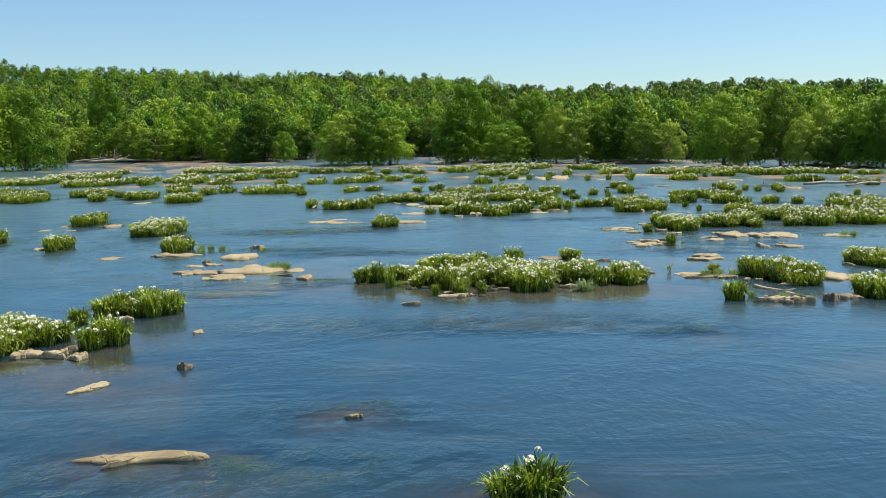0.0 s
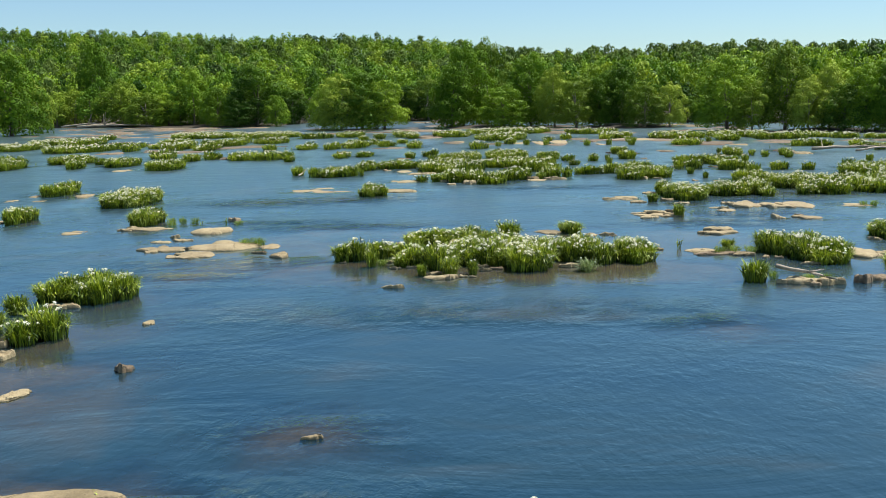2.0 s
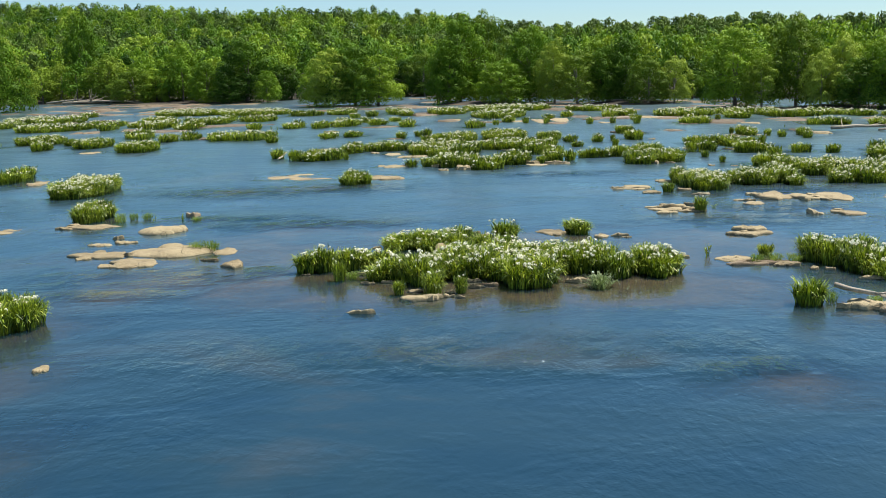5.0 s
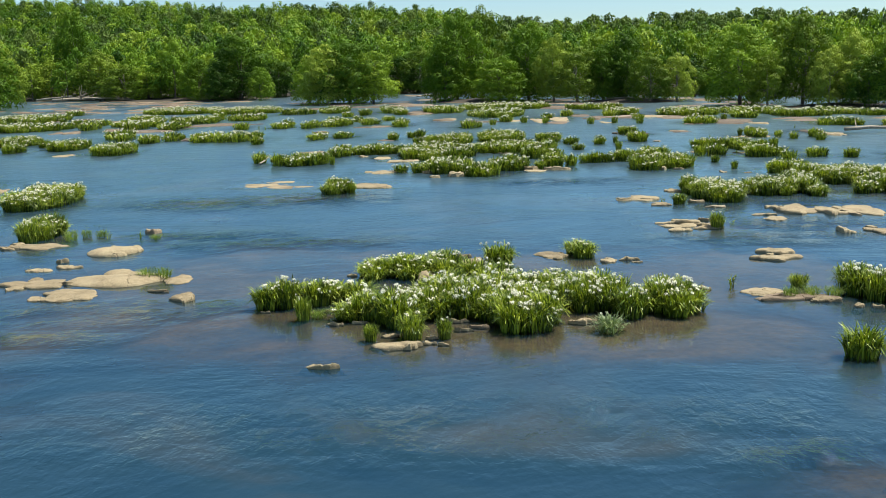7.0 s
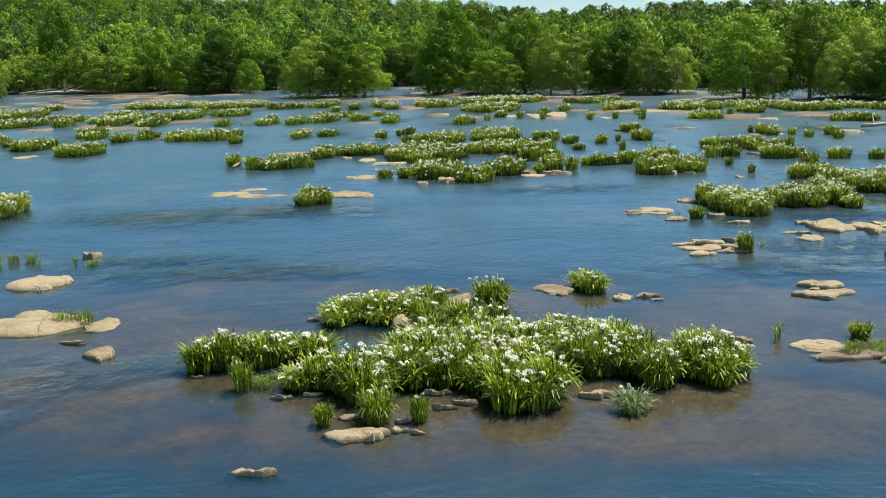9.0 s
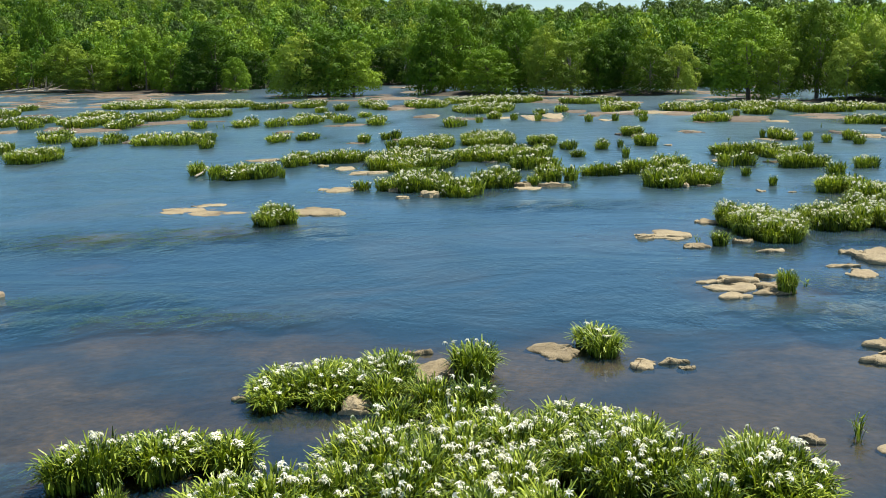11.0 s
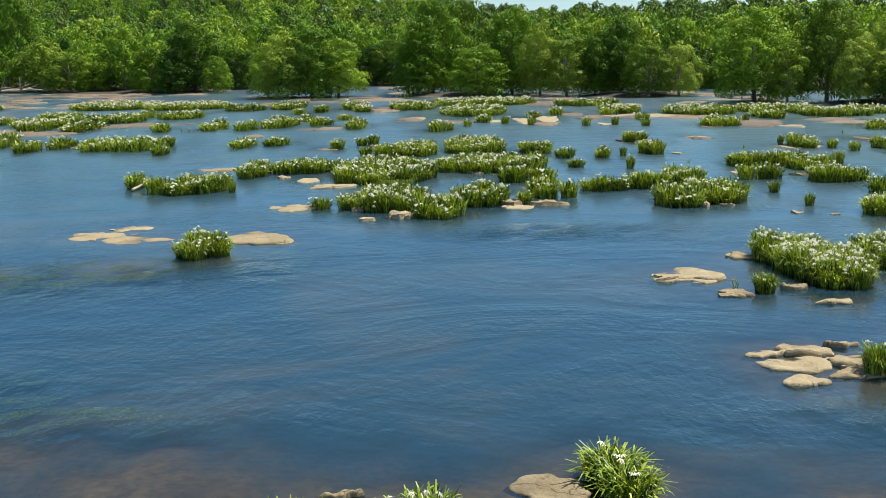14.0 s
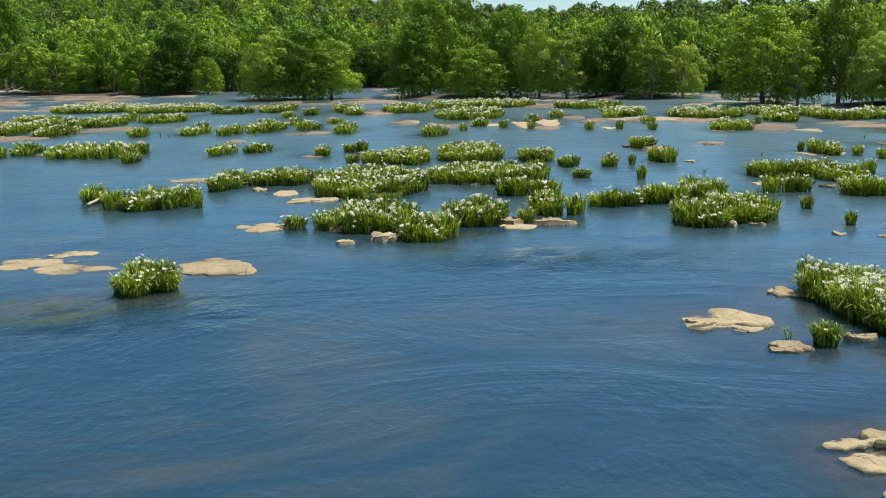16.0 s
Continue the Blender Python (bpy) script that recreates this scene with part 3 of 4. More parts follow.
lily_bed([(1.33, 16.43, 1.41, 0.7, 0.75)], 1)
lily_bed([(-27.76, 74.48, 2.25, 4.86, 0.75)])
lily_bed([(-23.43, 57.71, 1.45, 3.13, 0.75)])
lily_bed([(-20.11, 67.14, 3.5, 6.98, 0.75)], 3)
lily_bed([(-15.75, 56.12, 1.69, 3.64, 0.75)])
lily_bed([(-29.13, 61.5, 1.25, 2.72, 0.75)])
lily_bed([(-49.04, 105.99, 4.85, 10.35, 0.75), (-44.9, 103.35, 3.04, 6.56, 0.75)])
lily_bed([(-47.45, 112.48, 1.64, 3.48, 0.75)], 1)
lily_bed([(-41.09, 111.9, 5.09, 5.76, 0.75)])
lily_bed([(-37.28, 102.87, 1.79, 3.9, 0.75)])
lily_bed([(-36.58, 108.02, 0.84, 1.84, 0.75)], 0)
lily_bed([(-33.46, 105.9, 3.17, 6.83, 0.75)])
lily_bed([(-32.86, 119.33, 3.19, 6.04, 0.75)])
lily_bed([(-27.47, 99.78, 2.64, 5.7, 0.75)])
lily_bed([(-31.52, 116.32, 2.57, 4.04, 0.75)])
lily_bed([(-27.7, 111.96, 1.82, 3.94, 0.75)])
lily_bed([(-25.94, 114.79, 2.5, 4.38, 0.75)])
lily_bed([(-21.91, 113.13, 3.17, 5.81, 0.75), (-19.01, 113.09, 4.88, 6.98, 0.75)])
lily_bed([(-15.75, 106.97, 1.07, 2.32, 0.75)])
lily_bed([(-26.61, 99.33, 2.62, 5.61, 0.75)])
lily_bed([(-42.27, 136.57, 2.24, 4.86, 0.75)])
lily_bed([(-44.29, 146.72, 2.39, 5.19, 0.75)])
lily_bed([(-40.4, 143.4, 2.87, 6.21, 0.75)])
lily_bed([(-36.18, 136.41, 2.01, 4.37, 0.75)])
lily_bed([(-41.05, 155.39, 4.78, 6.17, 0.75), (-36.08, 142.21, 2.82, 6.09, 0.75)])
lily_bed([(-31.8, 134.44, 2.73, 5.89, 0.75)])
lily_bed([(-32.25, 149.43, 7.02, 9.9, 0.75)])
lily_bed([(-31.07, 137.35, 1.81, 3.93, 0.75)])
lily_bed([(-30.52, 156.81, 1.74, 3.74, 0.75)])
lily_bed([(-25.88, 154.29, 5.86, 8.62, 0.75)])
lily_bed([(-60.92, 180.99, 3.01, 6.17, 0.75)])
lily_bed([(-42.73, 183.25, 13.07, 14.62, 0.75), (-30.86, 178.69, 11.92, 13.36, 0.75)], 3)
lily_bed([(-20.68, 169.53, 5.97, 4.29, 0.75)])
lily_bed([(-22.24, 130.67, 1.97, 2.89, 0.75)], 1)
lily_bed([(-17.47, 133.25, 3.11, 6.04, 0.75)])
lily_bed([(-13.85, 131.79, 2.25, 4.89, 0.75)])
lily_bed([(-11.15, 136.12, 4.07, 8.74, 0.75)])
lily_bed([(-8.96, 142.48, 1.88, 0.75, 0.75)])
lily_bed([(-6.9, 136.48, 3.14, 4.85, 0.75)])
lily_bed([(-5.13, 144.52, 3.38, 3.11, 0.75)])
lily_bed([(-2.58, 131.67, 2.67, 5.76, 0.75)])
lily_bed([(-15.12, 173.39, 5.15, 10.21, 0.75)])
lily_bed([(-11.85, 157.02, 2.13, 3.81, 0.75)])
lily_bed([(-9.46, 161.99, 2.35, 5.12, 0.75)])
lily_bed([(-6.76, 175.93, 3.02, 5.4, 0.75)])
lily_bed([(-3.89, 161.85, 2.71, 5.87, 0.75)])
lily_bed([(-10.7, 112.31, 2.19, 4.74, 0.75)])
lily_bed([(-8.13, 113.24, 2.36, 3.52, 0.75)], 1)
lily_bed([(-2.76, 109.19, 1.3, 1.75, 0.75)])
lily_bed([(-0.61, 111.3, 2.09, 0.75, 0.75)])
lily_bed([(-0.43, 103.15, 1.41, 0.7, 0.75)], 0)
lily_bed([(1.48, 103.39, 2.08, 2.82, 0.75), (3.26, 104.61, 2.77, 5.95, 0.75), (7.59, 106.16, 4.3, 7.29, 0.75)])
lily_bed([(11.8, 103.82, 2.16, 4.32, 0.75)])
lily_bed([(-6.39, 92.3, 1.43, 3.09, 0.75), (-3.7, 93.92, 5.61, 2.36, 0.75), (1.54, 91.21, 5.91, 7.95, 0.75), (7.88, 94, 6.73, 5.19, 0.75), (9.36, 87.43, 3.01, 0.75, 0.75)], 3)
lily_bed([(-0.48, 79.13, 1.86, 0.75, 0.75), (2.1, 79.63, 3.74, 4.33, 0.75), (4.29, 76.65, 2.27, 2.45, 0.75), (6.42, 80.21, 2.42, 3.64, 0.75)], 3)
lily_bed([(9.65, 82.01, 1.18, 2.49, 0.75), (10.36, 81.19, 1.31, 0.65, 0.75)])
lily_bed([(8.46, 79.41, 0.85, 0.68, 0.6)])
lily_bed([(-12.11, 88.03, 0.9, 1.96, 0.75)], 1)
lily_bed([(-10.34, 85.89, 1.16, 1.63, 0.75), (-8.98, 85.91, 1.64, 3.54, 0.75), (-7.6, 86.44, 1.92, 3.62, 0.75)])
lily_bed([(-6.27, 85.11, 0.42, 0.8, 0.6)], 0)
lily_bed([(-4.18, 68.83, 2.08, 1.95, 0.75)])
lily_bed([(13.3, 99.4, 0.86, 1.88, 0.75)])
lily_bed([(13.15, 93.83, 0.65, 1.6, 0.6)], 1)
lily_bed([(15.82, 99.23, 1.63, 1.74, 0.75)])
lily_bed([(17.27, 99.56, 0.54, 1.38, 0.75)], 1)
lily_bed([(16.2, 92.39, 0.63, 1.15, 0.75)])
lily_bed([(20.56, 111.06, 1.79, 3.2, 0.75)])
lily_bed([(19.67, 101.83, 1.75, 3.48, 0.75)])
lily_bed([(12.9, 83.37, 2.05, 0.82, 0.75), (15.13, 84.16, 2.13, 1.17, 0.75), (17.69, 85.85, 1.95, 3.29, 0.75), (15.41, 78.83, 1.69, 3.34, 0.75), (17.56, 79.94, 2.21, 3.82, 0.75)])
lily_bed([(12.96, 175.62, 15.46, 12.65, 0.75)], 3)
lily_bed([(9.94, 152.7, 8.32, 13.48, 0.75)])
lily_bed([(5.12, 125.6, 1.65, 3.58, 0.75)])
lily_bed([(6.37, 125.66, 0.83, 1.4, 0.75)])
lily_bed([(8.22, 130.21, 0.97, 2.13, 0.75)])
lily_bed([(10.31, 136, 1.27, 2.76, 0.75)])
lily_bed([(12.21, 133.03, 0.64, 1.52, 0.75)])
lily_bed([(16.35, 141.87, 1.13, 2.47, 0.75)])
lily_bed([(14.64, 130.89, 0.68, 0.37, 0.75)])
lily_bed([(19.36, 147.79, 1.38, 3, 0.75)])
lily_bed([(26.57, 166.91, 9.32, 5.59, 0.75)])
lily_bed([(27.49, 151.5, 4.92, 10.53, 0.75)])
lily_bed([(24.79, 144.63, 1.13, 2.48, 0.75)])
lily_bed([(26.69, 135.85, 1.21, 2.65, 0.75)])
lily_bed([(25.18, 126.94, 0.75, 1.61, 0.75)])
lily_bed([(22.61, 128.7, 0.93, 0.46, 0.75)])
lily_bed([(19.62, 127.91, 1.09, 0.55, 0.75)])
lily_bed([(2.59, 167.71, 6.68, 13.77, 0.75)])
lily_bed([(35.72, 145.34, 8.23, 10.18, 0.75)])
lily_bed([(31.4, 125.63, 3.4, 3.81, 0.75)])
lily_bed([(32.99, 125.8, 1.59, 3.47, 0.75)])
lily_bed([(36.36, 131.34, 1.08, 1.35, 0.75)])
lily_bed([(40.35, 136.05, 3.22, 6.95, 0.75)])
lily_bed([(44.73, 146.36, 8.45, 7.01, 0.75), (47.72, 138.6, 5.58, 8.44, 0.75), (53.98, 141.08, 5.62, 6.97, 0.75)], 3)
lily_bed([(43.53, 118.89, 2.32, 4.07, 0.75)])
lily_bed([(45.64, 117.94, 2.37, 4.56, 0.75)])
lily_bed([(30.11, 105.29, 0.61, 0.31, 0.75)])
lily_bed([(31.11, 103.88, 1.99, 3.44, 0.75)])
lily_bed([(32.66, 102.17, 0.93, 0.88, 0.75)])
lily_bed([(33.24, 100, 0.87, 0.43, 0.75)])
lily_bed([(35.89, 101.95, 1, 1.76, 0.75)])
lily_bed([(35.07, 98.37, 0.99, 1.25, 0.75)])
lily_bed([(23.71, 93.14, 2.6, 2.63, 0.75), (25.48, 92.93, 1.21, 1.58, 0.75), (26.43, 91.64, 2.28, 4.33, 0.75), (22.12, 86.54, 2.32, 0.99, 0.75)])
lily_bed([(20.83, 81.28, 0.63, 0.9, 0.6)], 0)
lily_bed([(25.32, 85.59, 1.98, 2.2, 0.75), (26.61, 85.32, 1.24, 1.1, 0.75)])
lily_bed([(28.81, 92.44, 0.88, 1.18, 0.75)])
lily_bed([(20.9, 77.15, 0.55, 0.85, 0.6)], 1)
lily_bed([(25.91, 80.86, 1.45, 0.72, 0.75)])
lily_bed([(29.14, 84.2, 1.77, 0.75, 0.75)])
lily_bed([(23.38, 75.65, 1.56, 1.41, 0.75)])
lily_bed([(24.3, 73.61, 1.91, 3.05, 0.75)])
lily_bed([(15.72, 66.22, 2.17, 3.07, 0.75), (16.03, 64.07, 2.29, 4.38, 0.75), (19.12, 65.55, 2.74, 3.23, 0.75)], 3)
lily_bed([(13.43, 61.87, 0.81, 0.64, 0.6)], 1)
lily_bed([(13.19, 54.54, 0.72, 0.37, 0.7)], 1)
lily_bed([(34.27, 78.18, 4.42, 5.57, 0.75), (25.74, 66.32, 2.38, 5.1, 0.75), (29.2, 68.07, 3.77, 7.99, 0.75), (33.24, 68.5, 4.04, 8.54, 0.75)], 3)
lily_bed([(45.44, 117.04, 3.68, 1.67, 0.75)])
lily_bed([(49.06, 113.96, 2.47, 5.36, 0.75)])
lily_bed([(40.21, 91.92, 0.78, 0.39, 0.75)])
lily_bed([(21.18, 46.09, 2.63, 4.27, 0.63)])
lily_bed([(17.4, 37.03, 2.36, 2.29, 0.75)])
lily_bed([(14.53, 42.92, 1.84, 2.52, 0.75), (15.31, 41.11, 1.94, 3.44, 0.75)])
lily_bed([(11.38, 36.62, 1.09, 0.63, 0.75)], 0)
lily_bed([(12.59, 43.77, 0.66, 0.38, 0.42)], 0)

lily_bed([(-65.87, 146.69, 5.26, 14.00, 0.75)], 3)
lily_bed([(-61.71, 146.97, 5.43, 14.00, 0.75)], 3)
lily_bed([(-63.43, 162.93, 5.82, 14.00, 0.75)], 3)
lily_bed([(-57.94, 161.08, 5.68, 14.00, 0.75)], 2)
lily_bed([(-50.88, 136.86, 7.97, 8.46, 0.75)], 3)
lily_bed([(-51.52, 151.50, 1.43, 1.39, 0.75)], 2)
lily_bed([(-52.32, 116.96, 4.73, 1.56, 0.75)], 3)
lily_bed([(-46.79, 142.46, 2.07, 14.00, 0.75)], 2)
lily_bed([(56.40, 135.36, 3.93, 4.62, 0.75)], 3)
lily_bed([(60.06, 133.74, 4.04, 4.32, 0.75)], 3)
lily_bed([(35.60, 84.21, 2.19, 1.20, 0.75)], 3)
lily_bed([(36.69, 81.26, 2.46, 1.20, 0.75)], 3)
lily_bed([(48.79, 107.87, 1.96, 1.20, 0.75)], 1)
lily_bed([(31.14, 83.21, 1.42, 1.20, 0.75)], 2)
lily_bed([(48.72, 114.95, 1.32, 2.54, 0.75)], 2)
lily_bed([(-41.22, 153.61, 2.93, 4.13, 0.75)], 3)
lily_bed([(-37.97, 151.15, 2.42, 4.80, 0.75)], 2)
lily_bed([(-31.22, 132.85, 2.57, 3.92, 0.75)], 3)
lily_bed([(-37.00, 140.27, 2.14, 14.00, 0.75)], 3)
lily_bed([(33.55, 147.28, 3.48, 4.28, 0.75)], 3)
lily_bed([(45.95, 141.68, 3.20, 1.35, 0.75)], 3)
lily_bed([(47.61, 137.96, 3.48, 2.63, 0.75)], 3)
lily_bed([(50.07, 137.26, 2.11, 6.03, 0.75)], 3)
lily_bed([(-5.28, 168.81, 3.82, 7.48, 0.75)], 2)
lily_bed([(-3.83, 161.81, 2.46, 4.56, 0.75)], 2)
lily_bed([(23.17, 74.72, 1.33, 1.20, 0.75), (24.20, 71.62, 3.14, 2.60, 0.75)], 3)
lily_bed([(24.22, 69.66, 2.12, 3.04, 0.75), (26.48, 70.44, 2.08, 3.22, 0.75)], 3)
lily_bed([(24.04, 64.57, 1.66, 1.20, 0.75)], 3)
lily_bed([(21.21, 66.26, 1.43, 5.70, 0.75)], 3)

# ---- rocks ----
rock(-1.43, 40.38, 0.52, 0.2, 0.23)
rock(-0.75, 40.53, 0.46, 0.17, 0.16)
rock(-1.64, 41.8, 0.4, 0.22, 0.23)
rock(-2.1, 41.63, 0.29, 0.11, 0.17)
rock(0.47, 38.18, 1.15, 0.67, 0.25)
rock(0.15, 39.09, 0.44, 0.17, 0.23)
rock(1.24, 38.82, 0.32, 0.12, 0.23)
rock(1.21, 38.34, 0.4, 0.15, 0.23)
rock(1.54, 38.22, 0.3, 0.11, 0.23)
rock(2.04, 39.53, 0.61, 0.23, 0.4)
rock(1.96, 40.4, 0.62, 0.23, 0.4)
rock(2.52, 39.79, 0.47, 0.18, 0.4, ROCK_DARK, 0, 1.25, "dark brown weathered rock at the water line")
rock(5.26, 40, 0.8, 0.31, 0.63)
rock(8.92, 43.55, 0.18, 0.1, 0.4)
rock(9.6, 43.72, 0.4, 0.45, 0.14)
rock(2.5, 47.75, 1.35, 1.5, 0.4)
rock(2.31, 49.48, 0.58, 0.22, 0.4)
rock(1.1, 46.1, 0.7, 1, 0.45)
rock(0.96, 45.61, 0.59, 0.22, 0.23)
rock(-1.5, 46.59, 0.32, 0.19, 0.14)
rock(5.62, 49.44, 1.08, 1.34, 0.17)
rock(7.56, 48.26, 0.68, 0.6, 0.11)
rock(8.17, 48.32, 0.63, 0.31, 0.14)
rock(8.51, 47.96, 0.39, 0.32, 0.09)
rock(-1.27, 36.55, 0.85, 0.32, 0.17)
rock(-3.57, 41.89, 0.29, 0.11, 0.14)
rock(11.21, 42.97, 1.17, 0.76, 0.16)
rock(-12.99, 28.67, 0.48, 0.77, 0.4)
rock(-12.24, 28.67, 1.25, 0.87, 0.4)
rock(-11.16, 28.23, 0.7, 0.57, 0.23)
rock(-11.78, 29.48, 0.47, 0.76, 0.34)
rock(-11.98, 34.27, 0.97, 0.37, 0.23)
rock(-7.48, 26.8, 0.49, 0.55, 0.23, ROCK_DARK, 0, 1.25, "dark brown weathered rock at the water line")
rock(-8.38, 31.84, 0.3, 0.43, 0.11)
rock(-6.5, 18.97, 2.3, 0.6, 0.26, ROCK, 3, 0.7, "long low pale rock with mossy cracks in the river")
rock(-2.14, 21.76, 0.44, 0.21, 0.11)
rock(-25.23, 72.46, 1.5, 2.4, 0.21)
rock(-28.7, 72.53, 0.8, 1.28, 0.09)
rock(-29.33, 69.67, 0.77, 1.23, 0.07)
rock(-24.47, 57.65, 0.97, 1.55, 0.11)
rock(-20.65, 65.7, 0.47, 0.75, 0.29)
rock(-15.08, 53.34, 2.5, 1.4, 0.2)
rock(-11.21, 51.91, 1.9, 1.9, 0.7, ROCK, 0, 0.3, "smooth rounded tan boulder standing out of the river")
rock(-10.97, 56.35, 0.63, 1.01, 0.23, ROCK_DARK, 0, 1.25, "dark brown weathered rock at the water line")
rock(-9.5, 46.7, 3.1, 2.1, 0.5, ROCK, 0, 0.55, "broad smooth tan rock swelling gently out of the river")
rock(-7.34, 46.64, 1.01, 1.42, 0.14)
rock(-11.9, 46.2, 2.0, 1.7, 0.2)
rock(-10.4, 44.6, 2.0, 1.6, 0.2)
rock(-18.43, 52.63, 1.2, 1.34, 0.11)
rock(-6.41, 43.68, 0.8, 0.7, 0.24)
rock(-12.9, 48.6, 0.9, 0.6, 0.12)
rock(-11.9, 49.0, 0.8, 0.5, 0.14)
rock(-12.6, 50.0, 0.4, 0.4, 0.2)
rock(-7.5, 44.9, 0.7, 0.35, 0.12)
rock(-30.69, 97.71, 1.9, 3.05, 0.11)
rock(-27.2, 69.27, 0.71, 1.14, 0.06)
rock(14.93, 36.13, 0.73, 0.83, 0.34, ROCK_DARK, 0, 1.25, "dark brown weathered rock at the water line")
rock(15.63, 36.36, 1.03, 0.69, 0.32, ROCK_DARK, 0, 1.25, "dark brown weathered rock at the water line")
rock(17.38, 41.79, 1.76, 2.19, 0.34)
rock(19.51, 45.22, 0.55, 0.77, 0.17)
rock(11.3, 43.08, 1.06, 1.15, 0.11)
rock(13.43, 48.16, 2.09, 1.01, 0.23)
rock(13.77, 49.05, 1.17, 0.68, 0.52)
rock(12.75, 36.05, 1.3, 0.8, 0.34, ROCK, 0, 1.25, "weathered tan rock under a bleached branch")
rock(13.65, 35.85, 0.95, 0.6, 0.3, ROCK, 0, 1.25, "weathered tan rock under a bleached branch")
rock(13.05, 35.5, 0.5, 0.3, 0.3, ROCK_DARK, 0, 1.25, "dark brown weathered rock at the water line")
rock(12.1, 42.3, 2.5, 0.8, 0.18, ROCK_DARK, 0, 1.4, "low brown mat of soil and rock under grass")
rock(13.3, 41.1, 0.34, 0.25, 0.22)
rock(13.75, 41.0, 0.34, 0.25, 0.22)
rock(14.65, 40.4, 0.36, 0.22, 0.16)
rock(14.5, 39.55, 0.9, 0.32, 0.16)
rock(18.06, 58.67, 1.91, 2.34, 0.34)
rock(19.47, 58.46, 1.49, 2.35, 0.29)
rock(20.76, 58.44, 1.68, 2.68, 0.23)
rock(16.42, 56.62, 0.92, 1.47, 0.11)
rock(17.94, 53.05, 0.62, 0.99, 0.23)
rock(19.36, 53.26, 1.32, 1.78, 0.17)
rock(24.24, 57.89, 1.51, 1.48, 0.14)
rock(11.71, 64.07, 1.72, 2.15, 0.11)
rock(21.41, 57.71, 0.56, 0.89, 0.09)
rock(12.63, 41.89, 0.79, 0.44, 0.17)
rock(-9.17, 73.03, 2.37, 1.68, 0.09)
rock(-7.27, 72.02, 2.45, 1.73, 0.09)
rock(-8.43, 74.59, 1.36, 1.17, 0.09)
rock(-2.7, 71.58, 2.59, 2.7, 0.21)
rock(-2.05, 79.43, 2.54, 2.06, 0.17)
rock(-1.19, 86.72, 2.69, 1.7, 0.23)
rock(-2.91, 89.38, 1.27, 1.76, 0.17)
rock(-4.47, 91.05, 0.91, 1.17, 0.14)
rock(-9.24, 95.58, 3.05, 1.83, 0.23)
rock(2.73, 75.92, 0.96, 0.93, 0.46)
rock(0.79, 78.38, 0.69, 1.1, 0.34)
rock(1.23, 75.57, 0.78, 0.83, 0.17)
rock(7.62, 79.09, 1.1, 1.77, 0.46)
rock(9.39, 78.82, 1.71, 0.95, 0.4)
rock(7.99, 78.26, 1.51, 1.35, 0.14)
rock(6.81, 91.7, 1.01, 0.91, 0.23)
rock(16.27, 77.45, 0.6, 0.9, 0.46)
rock(17.3, 77.36, 0.76, 0.29, 0.4)
rock(11.83, 63.82, 1.92, 1.21, 0.23)
rock(14.38, 66.58, 1.17, 0.83, 0.23)
rock(12.43, 61.62, 1.02, 0.76, 0.23)
rock(14.31, 62.03, 0.81, 0.45, 0.23)
rock(14.94, 60.5, 1.1, 0.59, 0.21)
rock(12.2, 56.2, 1.4, 0.8, 0.29)
rock(11.7, 55.3, 1.5, 1.05, 0.17)
rock(11.4, 56.1, 0.75, 0.6, 0.11)
rock(11.5, 54.2, 0.85, 0.6, 0.14)
rock(12.95, 55.4, 1.1, 0.7, 0.21)
rock(13.3, 56.6, 0.75, 0.5, 0.17)
rock(12.95, 54.6, 1.2, 0.6, 0.23)
rock(17.42, 59.82, 0.93, 0.47, 0.17)
rock(16.2, 57.81, 1.03, 0.39, 0.17)
rock(19.58, 75.06, 0.53, 0.63, 0.14)
rock(20.94, 74.65, 0.4, 0.54, 0.09)
rock(-37.78, 134.54, 4.59, 6.23, 0.23, ROCK_PINK)
rock(-32.85, 131.83, 1.84, 2.94, 0.23, ROCK_PINK)
rock(-28.3, 116.75, 1.11, 1.77, 0.11, ROCK_PINK)
rock(-24.13, 113.87, 2.01, 3.21, 0.29, ROCK_PINK)
rock(-7.25, 130.06, 2, 3.2, 0.17, ROCK_PINK)
rock(-5.15, 130.57, 2.35, 3.76, 0.17, ROCK_PINK)
rock(-1.23, 161.07, 3.81, 6.1, 0.46, ROCK_PINK)
rock(2.37, 142.28, 3.15, 5.04, 0.34, ROCK_PINK)
rock(-11.3, 122.42, 1.81, 2.9, 0.23, ROCK_PINK)
rock(-20.49, 185.81, 2.81, 4.5, 0.34, ROCK_PINK)
rock(-3.43, 108.38, 1.58, 1.78, 0.14, ROCK_PINK)
rock(0.07, 109.01, 0.99, 1.59, 0.34, ROCK_PINK)
rock(21.3, 109, 2.11, 2.63, 0.4, ROCK_PINK)
rock(19.35, 110.79, 0.69, 1.1, 0.23, ROCK_PINK)
rock(16.09, 130.73, 2.56, 4.09, 0.23, ROCK_PINK)
rock(21.46, 137.84, 2.17, 3.48, 0.4, ROCK_PINK)
rock(25.94, 141.39, 5.18, 7.09, 0.17, ROCK_PINK)
rock(7.24, 137.36, 4.61, 5.53, 0.17, ROCK_PINK)
rock(35.28, 124.64, 3.32, 5.31, 0.29, ROCK_PINK)
rock(30.69, 124.76, 2.59, 3.27, 0.11, ROCK_PINK)
rock(31.2, 137.76, 3.19, 5.1, 0.17, ROCK_PINK)
rock(26.3, 112.54, 2.01, 3.2, 0.14, ROCK_PINK)
